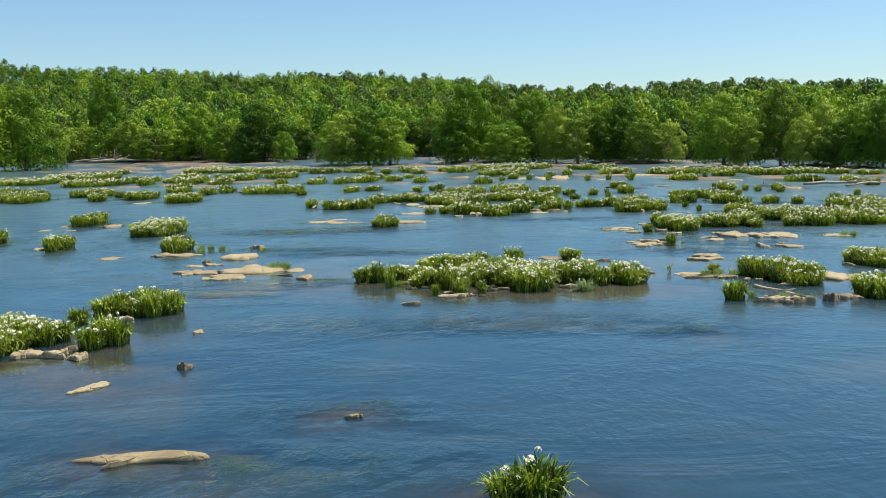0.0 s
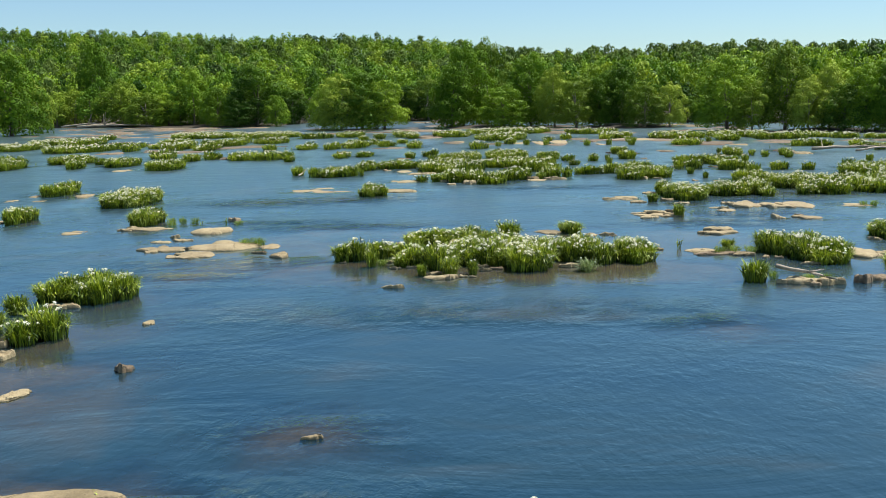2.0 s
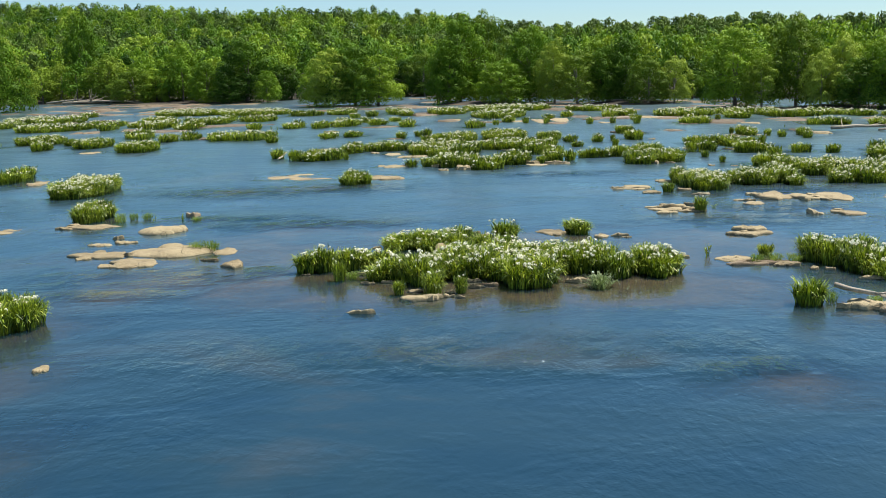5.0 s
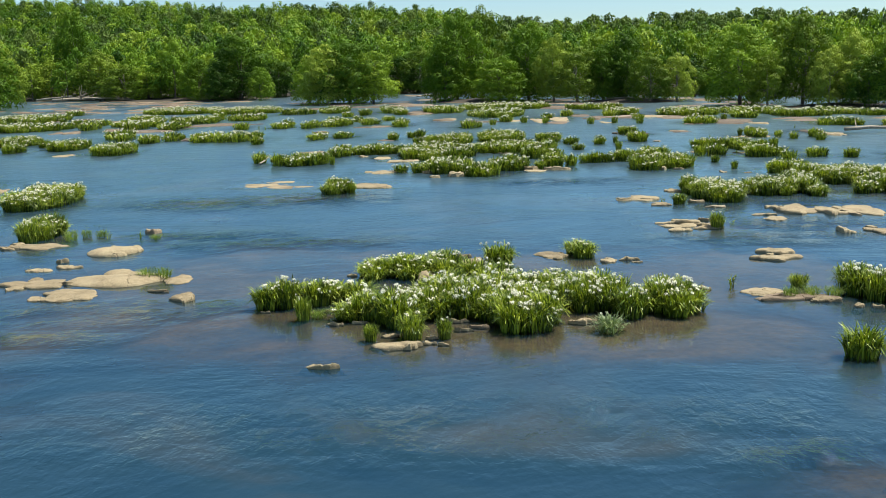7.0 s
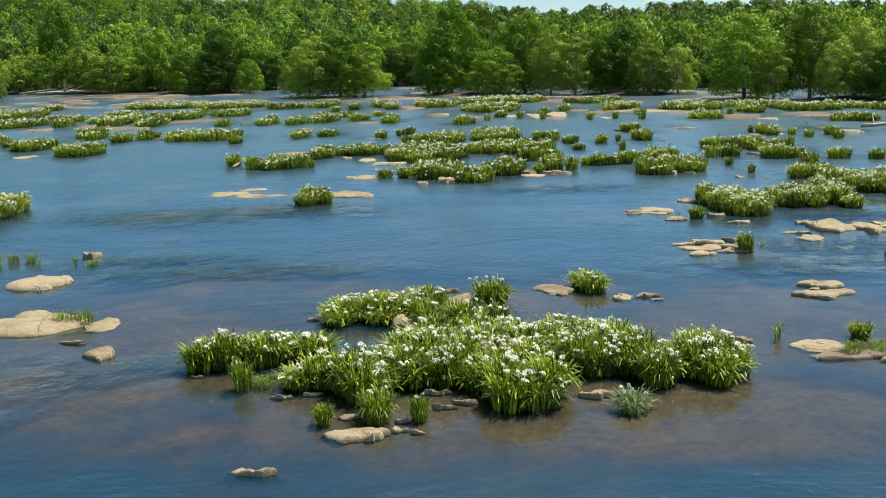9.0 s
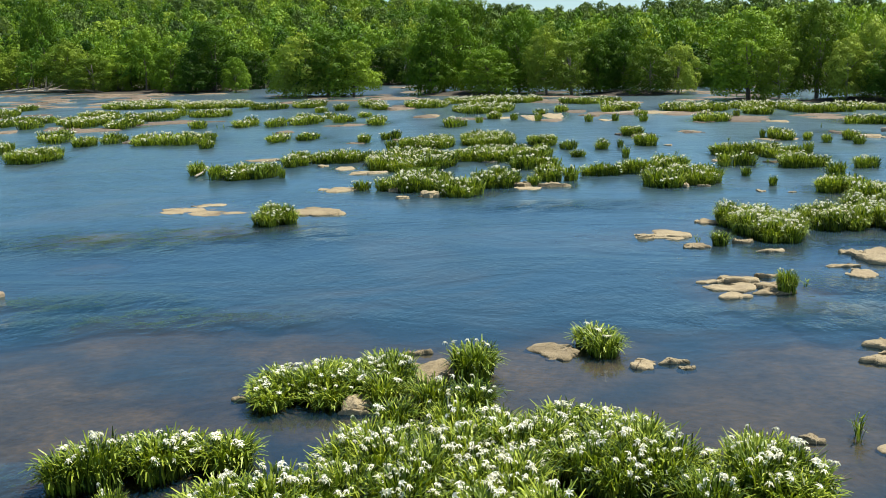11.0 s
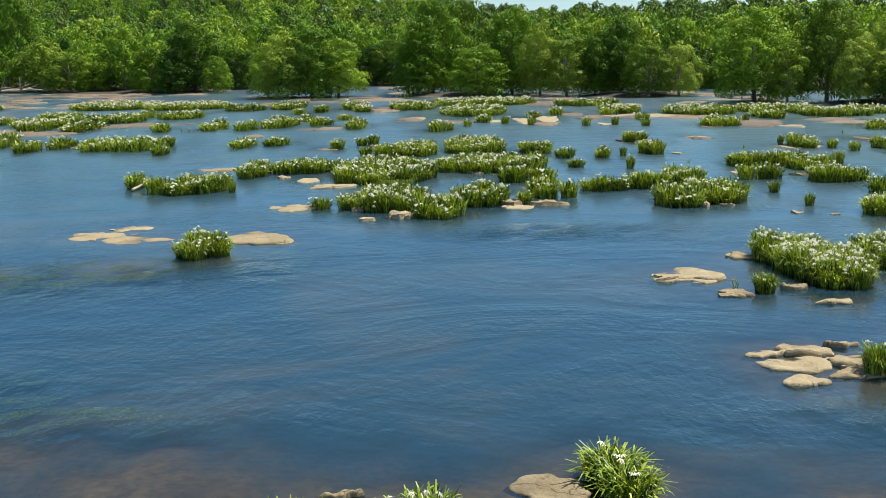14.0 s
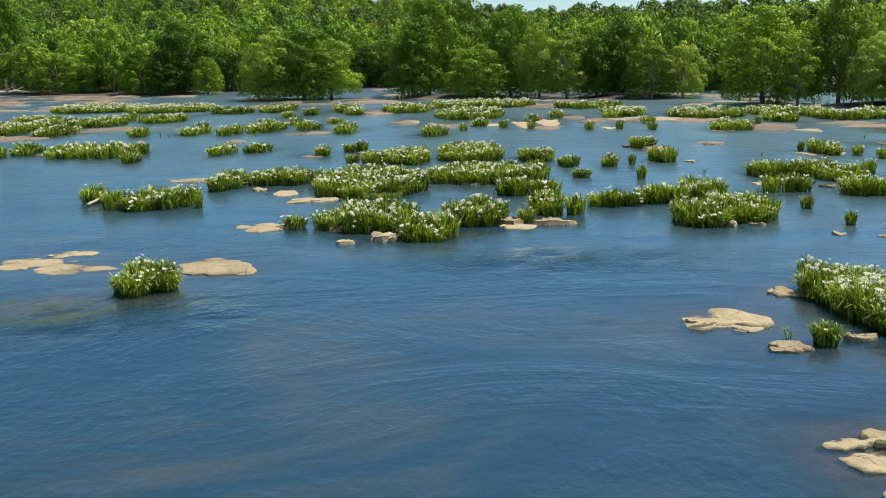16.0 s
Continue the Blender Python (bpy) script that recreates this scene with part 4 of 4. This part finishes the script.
rock(38.05, 108.66, 2.08, 3.09, 0.23, ROCK_PINK)
rock(38.73, 104.59, 2.11, 3.38, 0.34)
rock(31, 103.6, 3.62, 2.87, 0.14)
rock(21.67, 89.05, 0.83, 1.32, 0.14)
rock(24.62, 87.7, 0.96, 0.82, 0.17)
rock(21.14, 100.38, 0.79, 1.27, 0.14)
rock(14.80, 137.35, 2.31, 10.57, 0.2, ROCK, 0, 1.3, "broad low river rock worn flat among the lilies")
rock(17.58, 139.32, 2.33, 12.21, 0.2, ROCK, 0, 1.3, "broad low river rock worn flat among the lilies")
rock(20.77, 147.40, 3.30, 5.96, 0.2, ROCK_PINK, 0, 1.3, "broad low river rock worn flat among the lilies")
rock(23.35, 142.47, 2.75, 5.38, 0.2, ROCK_DARK, 0, 1.3, "broad low river rock worn flat among the lilies")
rock(29.99, 141.96, 3.52, 7.24, 0.2, ROCK, 0, 1.3, "broad low river rock worn flat among the lilies")
rock(33.68, 139.71, 4.56, 5.69, 0.2, ROCK_PINK, 0, 1.3, "broad low river rock worn flat among the lilies")
rock(36.20, 126.04, 3.13, 4.59, 0.2, ROCK_PINK, 0, 1.3, "broad low river rock worn flat among the lilies")
rock(37.78, 122.75, 2.63, 2.53, 0.2, ROCK, 0, 1.3, "broad low river rock worn flat among the lilies")
rock(2.74, 143.10, 2.80, 5.42, 0.2, ROCK, 0, 1.3, "broad low river rock worn flat among the lilies")
rock(-0.98, 162.95, 3.55, 6.09, 0.2, ROCK_PINK, 0, 1.3, "broad low river rock worn flat among the lilies")
rock(21.83, 129.58, 1.70, 2.52, 0.2, ROCK, 0, 1.3, "broad low river rock worn flat among the lilies")
rock(26.30, 112.81, 1.99, 1.20, 0.2, ROCK_DARK, 0, 1.3, "broad low river rock worn flat among the lilies")
rock(-20.61, 189.36, 2.35, 5.21, 0.2, ROCK_PINK, 0, 1.3, "broad low river rock worn flat among the lilies")
rock(11.40, 137.32, 2.84, 3.04, 0.2, ROCK, 0, 1.3, "broad low river rock worn flat among the lilies")
rock(-10.86, 191.01, 4.64, 5.35, 0.2, ROCK_PINK, 0, 1.3, "broad low river rock worn flat among the lilies")
rock(-2.27, 196.68, 7.83, 10.31, 0.2, ROCK_PINK, 0, 1.3, "broad low river rock worn flat among the lilies")
rock(-9.5, 24.65, 1.35, 0.42, 0.2, ROCK, 58, 0.9, "long narrow pale rock slanting out of the river")
sunken_rock(-11.08, 66.25, 2.40, 2.43, 10)
sunken_rock(-6.74, 67.09, 2.65, 2.22, -8)
sunken_rock(-2.31, 22.04, 1.13, 0.93, 5)
sunken_rock(7.87, 31.25, 0.53, 0.59, 20)
sunken_rock(-9.37, 39.84, 1.30, 0.90, 5)
sunken_rock(-8.22, 42.05, 3.02, 2.29, 0)
sunken_rock(-2.69, 38.50, 1.42, 0.87, 4)
sunken_rock(-1.42, 38.52, 1.97, 0.67, -6)
sunken_rock(-9.50, 60.59, 1.07, 0.98, 0)
sunken_rock(8.6, 29.9, 1.1, 0.6, 0)
# shallow bars of silt: middle and half sizes
SILT_BARS = [
    (-12.3, 26.4, 1.4, 0.4),
    (-4.5, 47.8, 4.4, 1.6),
    (2.5, 46.8, 2.6, 0.8),
    (8.6, 45.8, 4.2, 1.9),
    (5.4, 46, 2.4, 1),
    (4, 39.1, 4.6, 0.7),
    (-2.2, 39.6, 2, 0.6),
    (-5.8, 45.8, 1.6, 0.5),
]
# quick, rippled water over shallow rock: middle and half sizes
RIFFLES = [
    (-10.5, 65.0, 4.5, 2.0), (-5.5, 66.0, 4.0, 1.8), (-2.3, 22.0, 1.5, 0.8), (-9.4, 39.5, 2.0, 0.9), (-7.5, 42.0, 4.0, 1.3), (8.0, 31.0, 1.6, 0.8),
    (8.6, 72.0, 4.0, 1.5), (-5.0, 53.0, 4.0, 1.2), (16.5, 55.0, 3.5, 1.3), (14.5, 52.0, 4.0, 1.2), (19.5, 61.0, 3.0, 1.2), (-8.0, 55.0, 3.0, 1.0),
    (-4.0, 18.0, 4.0, 1.2), (2.0, 32.5, 6.0, 1.5),
]
SPRIGS = [
    (10.45, 43.65, 0.54),
    (-12.51, 54.98, 0.44),
    (-11.18, 55.06, 0.41),
    (-43.65, 108.02, 0.46),
    (-26.29, 62.04, 0.43),
    (26.61, 102.99, 0.42),
    (38.52, 113.9, 0.48),
    (12.73, 62.3, 0.39),
    (19.99, 93.45, 0.5),
    (-19.74, 129.44, 0.63),
    (-18.83, 128.46, 0.62),
    (24.24, 87.33, 0.36),
    (14.04, 55.31, 0.25),
    (-5.36, 19.01, 0.15),
    (10.55, 43.95, 0.47),
]
TUFTS = [
    (-8.15, 46.6, 1.1, 0.9, 0.45),
    (-1.63, 41.14, 1.26, 0.63, 0.25),
    (2.44, 86.85, 1.54, 1.57, 0.3),
    (12.5, 42.5, 1.9, 0.75, 0.3),
    (12.11, 36.87, 0.52, 0.26, 0.3),
    (-14.1, 54.92, 0.71, 1.6, 0.4),
    (-13.33, 55.63, 1.3, 0.55, 0.32),
    (-10.44, 54.63, 0.74, 0.43, 0.2),
    (24.8, 57.7, 1.13, 0.69, 0.3),
    (18.53, 78.98, 0.55, 0.32, 0.3),
    (13.5, 36.5, 1.1, 0.4, 0.22),
]
for spec in SPRIGS:
    reed(*spec)
for spec in TUFTS:
    grass_tuft(*spec)

# fallen branches and logs
driftwood([(12.3, 37.05, 0.42), (12.95, 36.0, 0.36), (13.75, 35.4, 0.2)], 0.07, "bleached crooked branch lying across dark river rocks", 2, 3)
driftwood([(40.5, 106.4, 0.35), (45, 106.0, 0.5), (49.5, 107, 0.25)], 0.16, "long weathered log with branches stranded on the shoal", 5, 4)
driftwood([(44.5, 104.5, 0.2), (47.5, 105.5, 0.45), (51.5, 105, 0.3)], 0.11, "thin weathered log stranded on the shoal", 3, 8)
driftwood([(-97, 262, 0.4), (-88, 264, 1.0), (-76, 262, 0.5)], 0.30, "pale fallen tree trunk with bare branches on the far shore", 7, 5)
driftwood([(-105, 272, 0.5), (-96, 270, 1.3), (-88, 268, 0.4)], 0.22, "bare fallen branches heaped on the far shore", 6, 9)
driftwood([(33.5, 196, 0.5), (38, 194, 0.6), (44, 191, 0.4)], 0.24, "long bare log lying at the foot of the trees", 5, 6)
driftwood([(-11.75, 86.2, 0.08), (-11.4, 88.4, 0.42)], 0.07, "bare stick leaning out of the water beside lilies", 0, 7)
driftwood([(-3, 238, 0.4), (0, 241, 0.7), (5, 242, 0.5)], 0.16, "bare log stranded in the side channel", 4, 12)

# low rock shelves among the far beds and along the far shore
rng_shelf = random.Random(21)
for x0, x1, y0, y1, count in ((-85, -45, 196, 246, 46), (-66, -44, 184, 200, 7), (-110, -40, 238, 262, 34), (-40, -5, 190, 225, 10), (-6, 30, 165, 200, 18), (20, 48, 125, 190, 8), (-60, -20, 128, 165, 10), (40, 62, 112, 130, 6), (-6, 8, 225, 262, 8), (48, 60, 175, 205, 7)):
    for _ in range(count):
        w = rng_shelf.uniform(1.5, 7.5)
        rock(rng_shelf.uniform(x0, x1), rng_shelf.uniform(y0, y1), w, w * rng_shelf.uniform(0.6, 1.2), rng_shelf.uniform(0.08, 0.24), rng_shelf.choice((ROCK_PINK, ROCK_PINK, ROCK_DARK)), rng_shelf.uniform(0, 180),
             2.2, "low reddish-brown rock shelf at the far side of the river")

# ---- ground: river bed, banks, islets and wooded hill in one sheet ----
SHORE = ((-900, 620), (-200, 330), (-115, 281), (-48, 252), (-38, 272), (-6, 290), (12, 285), (32, 242), (60, 214), (85, 186), (120, 160), (400, 60))
SX, SY = np.array([p[0] for p in SHORE], float), np.array([p[1] for p in SHORE], float)
ISLETS = ((-18, 214, 10, 5, 0.6), (10, 213, 9, 7, 0.7), (25, 205, 9, 6, 0.7), (39, 194, 9, 5, 0.7), (51, 165, 8, 5, 0.7), (63, 157, 9, 5, 0.7), (77, 150, 10, 6, 0.7))


SKYLINE = ((-0.6, 49), (-0.455, 46.9), (-0.41, 43.1), (-0.31, 41.7), (-0.2, 37.8), (-0.069, 38.0), (0.0, 35.2), (0.053, 31.8), (0.09, 28.0), (0.16, 27.2), (0.26, 29.0), (0.312, 29.2), (0.417, 25.8), (0.6, 24.8))
KX, KZ = np.array([p[0] for p in SKYLINE]), np.array([p[1] for p in SKYLINE])
RUN = 265.0          # from the shore line up to the ridge


def hill(x, y):
    """Height of the wooded slope behind the shore line; the ridge follows the skyline."""
    d = y - np.interp(x, SX, SY)
    crest = np.maximum(y + RUN - d, 100.0)
    top = 6.6 + (np.interp(x / crest, KX, KZ) - 6.6) * crest / 500 - 13.0
    s = np.clip((d - 3) / RUN, 0, 1)
    return 0.5 * np.clip(d / 3, 0, 1) + np.maximum(top, 1.0) * s ** 1.55


def grid_line(a, b, step, far_lo, far_hi):
    mid = list(np.arange(a, b + 1e-6, step))
    lo, hi, g = [], [], step
    p = a
    while p > far_lo:
        g *= 1.16
        p -= g
        lo.append(p)
    p, g = b, step
    while p < far_hi:
        g *= 1.12
        p += g
        hi.append(p)
    return np.array(lo[::-1] + mid + hi)


GX, GY = grid_line(-26, 26, 0.36, -2500, 2500), grid_line(8, 72, 0.36, -300, 3200)
X, Y = np.meshgrid(GX, GY)
under = np.array([noise.fractal(Vector((x * 0.16, y * 0.16, 3.3)), 1.0, 2.0, 4) for x, y in zip(X.ravel(), Y.ravel())]).reshape(X.shape)
mottle = np.array([noise.fractal(Vector((x * 0.9, y * 0.9, 8.1)), 1.0, 2.0, 3) if abs(x) < 40 and y < 110 else 0.0 for x, y in zip(X.ravel(), Y.ravel())]).reshape(X.shape)
depth = -0.75 + 0.40 * under
shoal = np.zeros_like(X)
for n, (px, py, a, b) in enumerate(PLACED + SILT_BARS):
    bar = n >= len(PLACED)
    if py < 75:
        a, b = a + min(0.9, 0.8 * a), b + min(0.9, 0.8 * b)
    i0, i1 = np.searchsorted(GX, (px - 3 * a - 3, px + 3 * a + 3))
    j0, j1 = np.searchsorted(GY, (py - 3 * b - 3, py + 3 * b + 3))
    q = ((X[j0:j1, i0:i1] - px) / (a + 1.5)) ** 2 + ((Y[j0:j1, i0:i1] - py) / (b + 1.5)) ** 2
    q = q * np.clip(1 + (0.5 if bar else 1.1) * mottle[j0:j1, i0:i1], 0.3, 2.2)
    rise = np.clip(np.exp(-q * 0.5) * 1.5, 0, 1) * np.clip(0.99 + 0.3 * under[j0:j1, i0:i1], 0, 1) if bar else np.exp(-q * 0.7) * min(1.0, 0.5 + 0.45 * a)
    shoal[j0:j1, i0:i1] = np.maximum(shoal[j0:j1, i0:i1], rise)
Z = depth * (1 - shoal) - 0.03 + 0.05 * np.minimum(mottle, 0.4)
Z = np.minimum(Z, -0.035)
for ix, iy, ra, rb, ih in ISLETS:
    q = ((X - ix) / ra) ** 2 + ((Y - iy) / rb) ** 2
    Z = np.maximum(Z, (ih + 0.6) * np.exp(-q * 0.9) - 0.5)
land = hill(X, Y)
Z = np.where(land > 0.01, np.maximum(Z, land + 0.25 * under * (land > 1)), Z)
cols, rows = len(GX), len(GY)
me = bpy.data.meshes.new("ground")
faces = [(r * cols + c, r * cols + c + 1, (r + 1) * cols + c + 1, (r + 1) * cols + c) for r in range(rows - 1) for c in range(cols - 1)]
me.from_pydata(np.stack([X.ravel(), Y.ravel(), Z.ravel()], 1).tolist(), [], faces)
me.shade_smooth()
me.materials.append(GROUND)
tagged(new("ground", me), "silty brown river bed rising to wooded banks", "ground", "", "structure")

# the river's surface, with its depth over the bed and its quicker, rougher places
riffle = np.zeros_like(X)
for px, py, a, b in RIFFLES:
    q = ((X - px) / a) ** 2 + ((Y - py) / b) ** 2
    riffle = np.maximum(riffle, np.exp(-q) * np.clip(0.8 + mottle, 0, 1.3))
me = bpy.data.meshes.new("water")
me.from_pydata(np.stack([X.ravel(), Y.ravel(), np.zeros(X.size)], 1).tolist(), [], faces)
me.attributes.new("depth", "FLOAT", "POINT").data.foreach_set("value", np.clip(-Z, 0, 3).astype(np.float32).ravel())
me.attributes.new("riffle", "FLOAT", "POINT").data.foreach_set("value", riffle.astype(np.float32).ravel())
me.shade_smooth()
me.materials.append(WATER)
tagged(new("water", me), "calm blue-grey river water with fine ripples", "water", "", "structure")

# ---- woods on the slope ----
rng_wood = np.random.default_rng(77)


def pine_lobes(r):
    lobes = []
    for i in range(17):
        f = i / 16
        q = 3.6 * (1 - f * f) ** 0.5 * r.uniform(0.35, 1.0)
        lobes.append((q * math.cos(i * 2.4), q * math.sin(i * 2.4), 10 * (0.6 + 0.34 * f), 1.35, 1.35, 0.8))
    return lobes


WOOD_UNITS, FAR_UNITS, PINE_UNITS = [], [], []
for s in range(7):
    r = np.random.default_rng(60 + s)
    WOOD_UNITS.append(leaf_cloud(r, [(x, y, z, 1.2 * a, 1.2 * b, 1.2 * c) for x, y, z, a, b, c in crown_lobes(r, 9, 9.6, 1.5, 42)], 20, 0.32))
    FAR_UNITS.append(leaf_cloud(r, [(x, y, z, 1.25 * a, 1.25 * b, 1.2 * c) for x, y, z, a, b, c in crown_lobes(r, 9, 9.6, 3.0, 32)], 13, 0.4))
    PINE_UNITS.append(leaf_cloud(r, pine_lobes(r), 15, 0.42))
woods = {"leafy": [], "pale": [], "piney": []}
stems = bmesh.new()
for band in range(31):
    d, x = 4 + band * 9.2, -290.0
    while x < 260:
        px = x + rng_wood.uniform(-2.4, 2.4)
        py = float(np.interp(px, SX, SY)) + d + rng_wood.uniform(-3.5, 3.5)
        x += rng_wood.uniform(4.8, 7.6)
        if abs(px) > 0.53 * py + 8:
            continue
        h, w = rng_wood.uniform(10.5, 15.0), rng_wood.uniform(6.0, 10.5)
        z = float(hill(np.array(px), np.array(py)))
        chance, tone = rng_wood.random(), rng_wood.random()
        right = px / py > 0.07
        pine = chance < ((0.85 if band > 23 else 0.4 if band > 12 else 0.12) if right else 0.16 if band > 6 else 0.05)
        h *= 0.72 if band == 0 else 1.08 if pine else 1.0
        leaves, shade = (PINE_UNITS if pine else WOOD_UNITS if band < 8 else FAR_UNITS)[rng_wood.integers(0, 7)]
        if band > 1:
            keep = np.repeat(leaves.reshape(-1, 4, 3)[:, :, 2].mean(1) > (4.6 if band < 8 else 5.6), 4)
            leaves, shade = leaves[keep], shade[keep]
        a = rng_wood.uniform(0, 6.28)
        turn = np.array(((math.cos(a), -math.sin(a), 0), (math.sin(a), math.cos(a), 0), (0, 0, 1)))
        u = leaves @ turn.T * np.array((w / 8.6, w / 8.6, h / 9.8)) + np.array((px, py, z))
        woods["piney" if pine else "pale" if chance > 0.8 else "leafy"].append((u, shade @ turn.T, np.full(len(u), tone)))
        if band < 3:
            tube(stems, [(px, py, z - 0.5), (px + 0.2, py, z + h * 0.4), (px, py, z + h * 0.8)], (0.24, 0.17, 0.05), 5)
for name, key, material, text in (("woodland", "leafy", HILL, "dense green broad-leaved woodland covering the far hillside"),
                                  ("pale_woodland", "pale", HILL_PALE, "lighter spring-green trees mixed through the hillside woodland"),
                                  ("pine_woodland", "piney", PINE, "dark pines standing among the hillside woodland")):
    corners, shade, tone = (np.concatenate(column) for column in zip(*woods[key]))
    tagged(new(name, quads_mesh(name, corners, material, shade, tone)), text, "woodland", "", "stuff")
tagged(new("woodland_trunks", mesh_of("woodland_trunks", stems, BARK)), "brown trunks of the woodland along the far shore", "trunks", "", "stuff")

# ---- trees along the water ----
for spec in (
    (-132.2, 306.7, 16.1, 18.7),
    (-118.5, 298.1, 11.5, 10.7),
    (-106.4, 286.1, 12.6, 9.6),
    (-103.6, 297.8, 11.5, 23.2),
    (-88.6, 275.1, 12.1, 11.8),
    (-79.1, 265.3, 10.9, 8),
    (-73.1, 265.5, 8.7, 8.4),
    (-67.7, 270.2, 11.1, 14.2),
    (-57.8, 256.1, 8.4, 9.5),
    (-50.2, 247.6, 8.1, 6.6),
    (-46.9, 253.1, 14.5, 14.5),
    (-40.4, 245.3, 5.6, 7.2),
):
    tree(*spec)
for spec in (
    (-25, 216.7, 6.4, 8.4),
    (-20.7, 211.4, 10.2, 10.3),
    (-16.3, 211.7, 11.3, 11.8),
    (-11.4, 211.9, 9.1, 9.4),
):
    tree(*spec)
for spec in (
    (3.1, 212.1, 9.1, 12.3),
    (6, 216.6, 11.6, 16.8),
    (11.7, 226.4, 11, 17.4),
    (14.2, 205.5, 9.7, 7.9),
    (20.4, 210.8, 10.2, 13.9),
    (24.4, 202.3, 7.5, 11.3),
    (28.2, 197.1, 9.6, 8.8),
    (33.1, 197, 7.3, 9.9),
    (37.3, 197.2, 8.4, 11.3),
    (40.3, 189.9, 7.5, 7.6),
    (45.2, 189.6, 6.2, 7.5),
):
    tree(*spec)
for spec in (
    (49.3, 166.1, 10.4, 11.6),
    (51.8, 160.8, 6.2, 7.2),
    (58.1, 163.4, 9.3, 13),
    (59.5, 156.8, 5.7, 7.8),
    (63.5, 158.5, 7, 10.1),
    (63.6, 152.9, 6.3, 6.8),
    (67.1, 152.9, 7.1, 9.3),
    (70.2, 151.3, 7, 9.9),
):
    tree(*spec)
for spec in (
    (54.4, 211.5, 5.7, 5.2),
    (57.7, 209.1, 5.6, 5.1),
    (61.1, 210.3, 6.8, 8.7),
    (-8, 285.3, 12.6, 9.7),
    (-2.5, 280.9, 10.8, 11.1),
    (-40.1, 269.3, 8.9, 8.9),
):
    tree(*spec)
for spec in (
    (-93.5, 214.3, 14, 16.6),
    (-101.7, 211.4, 16.3, 19.4),
    (-97.6, 238.2, 8.5, 10.5),
):
    tree(*spec)
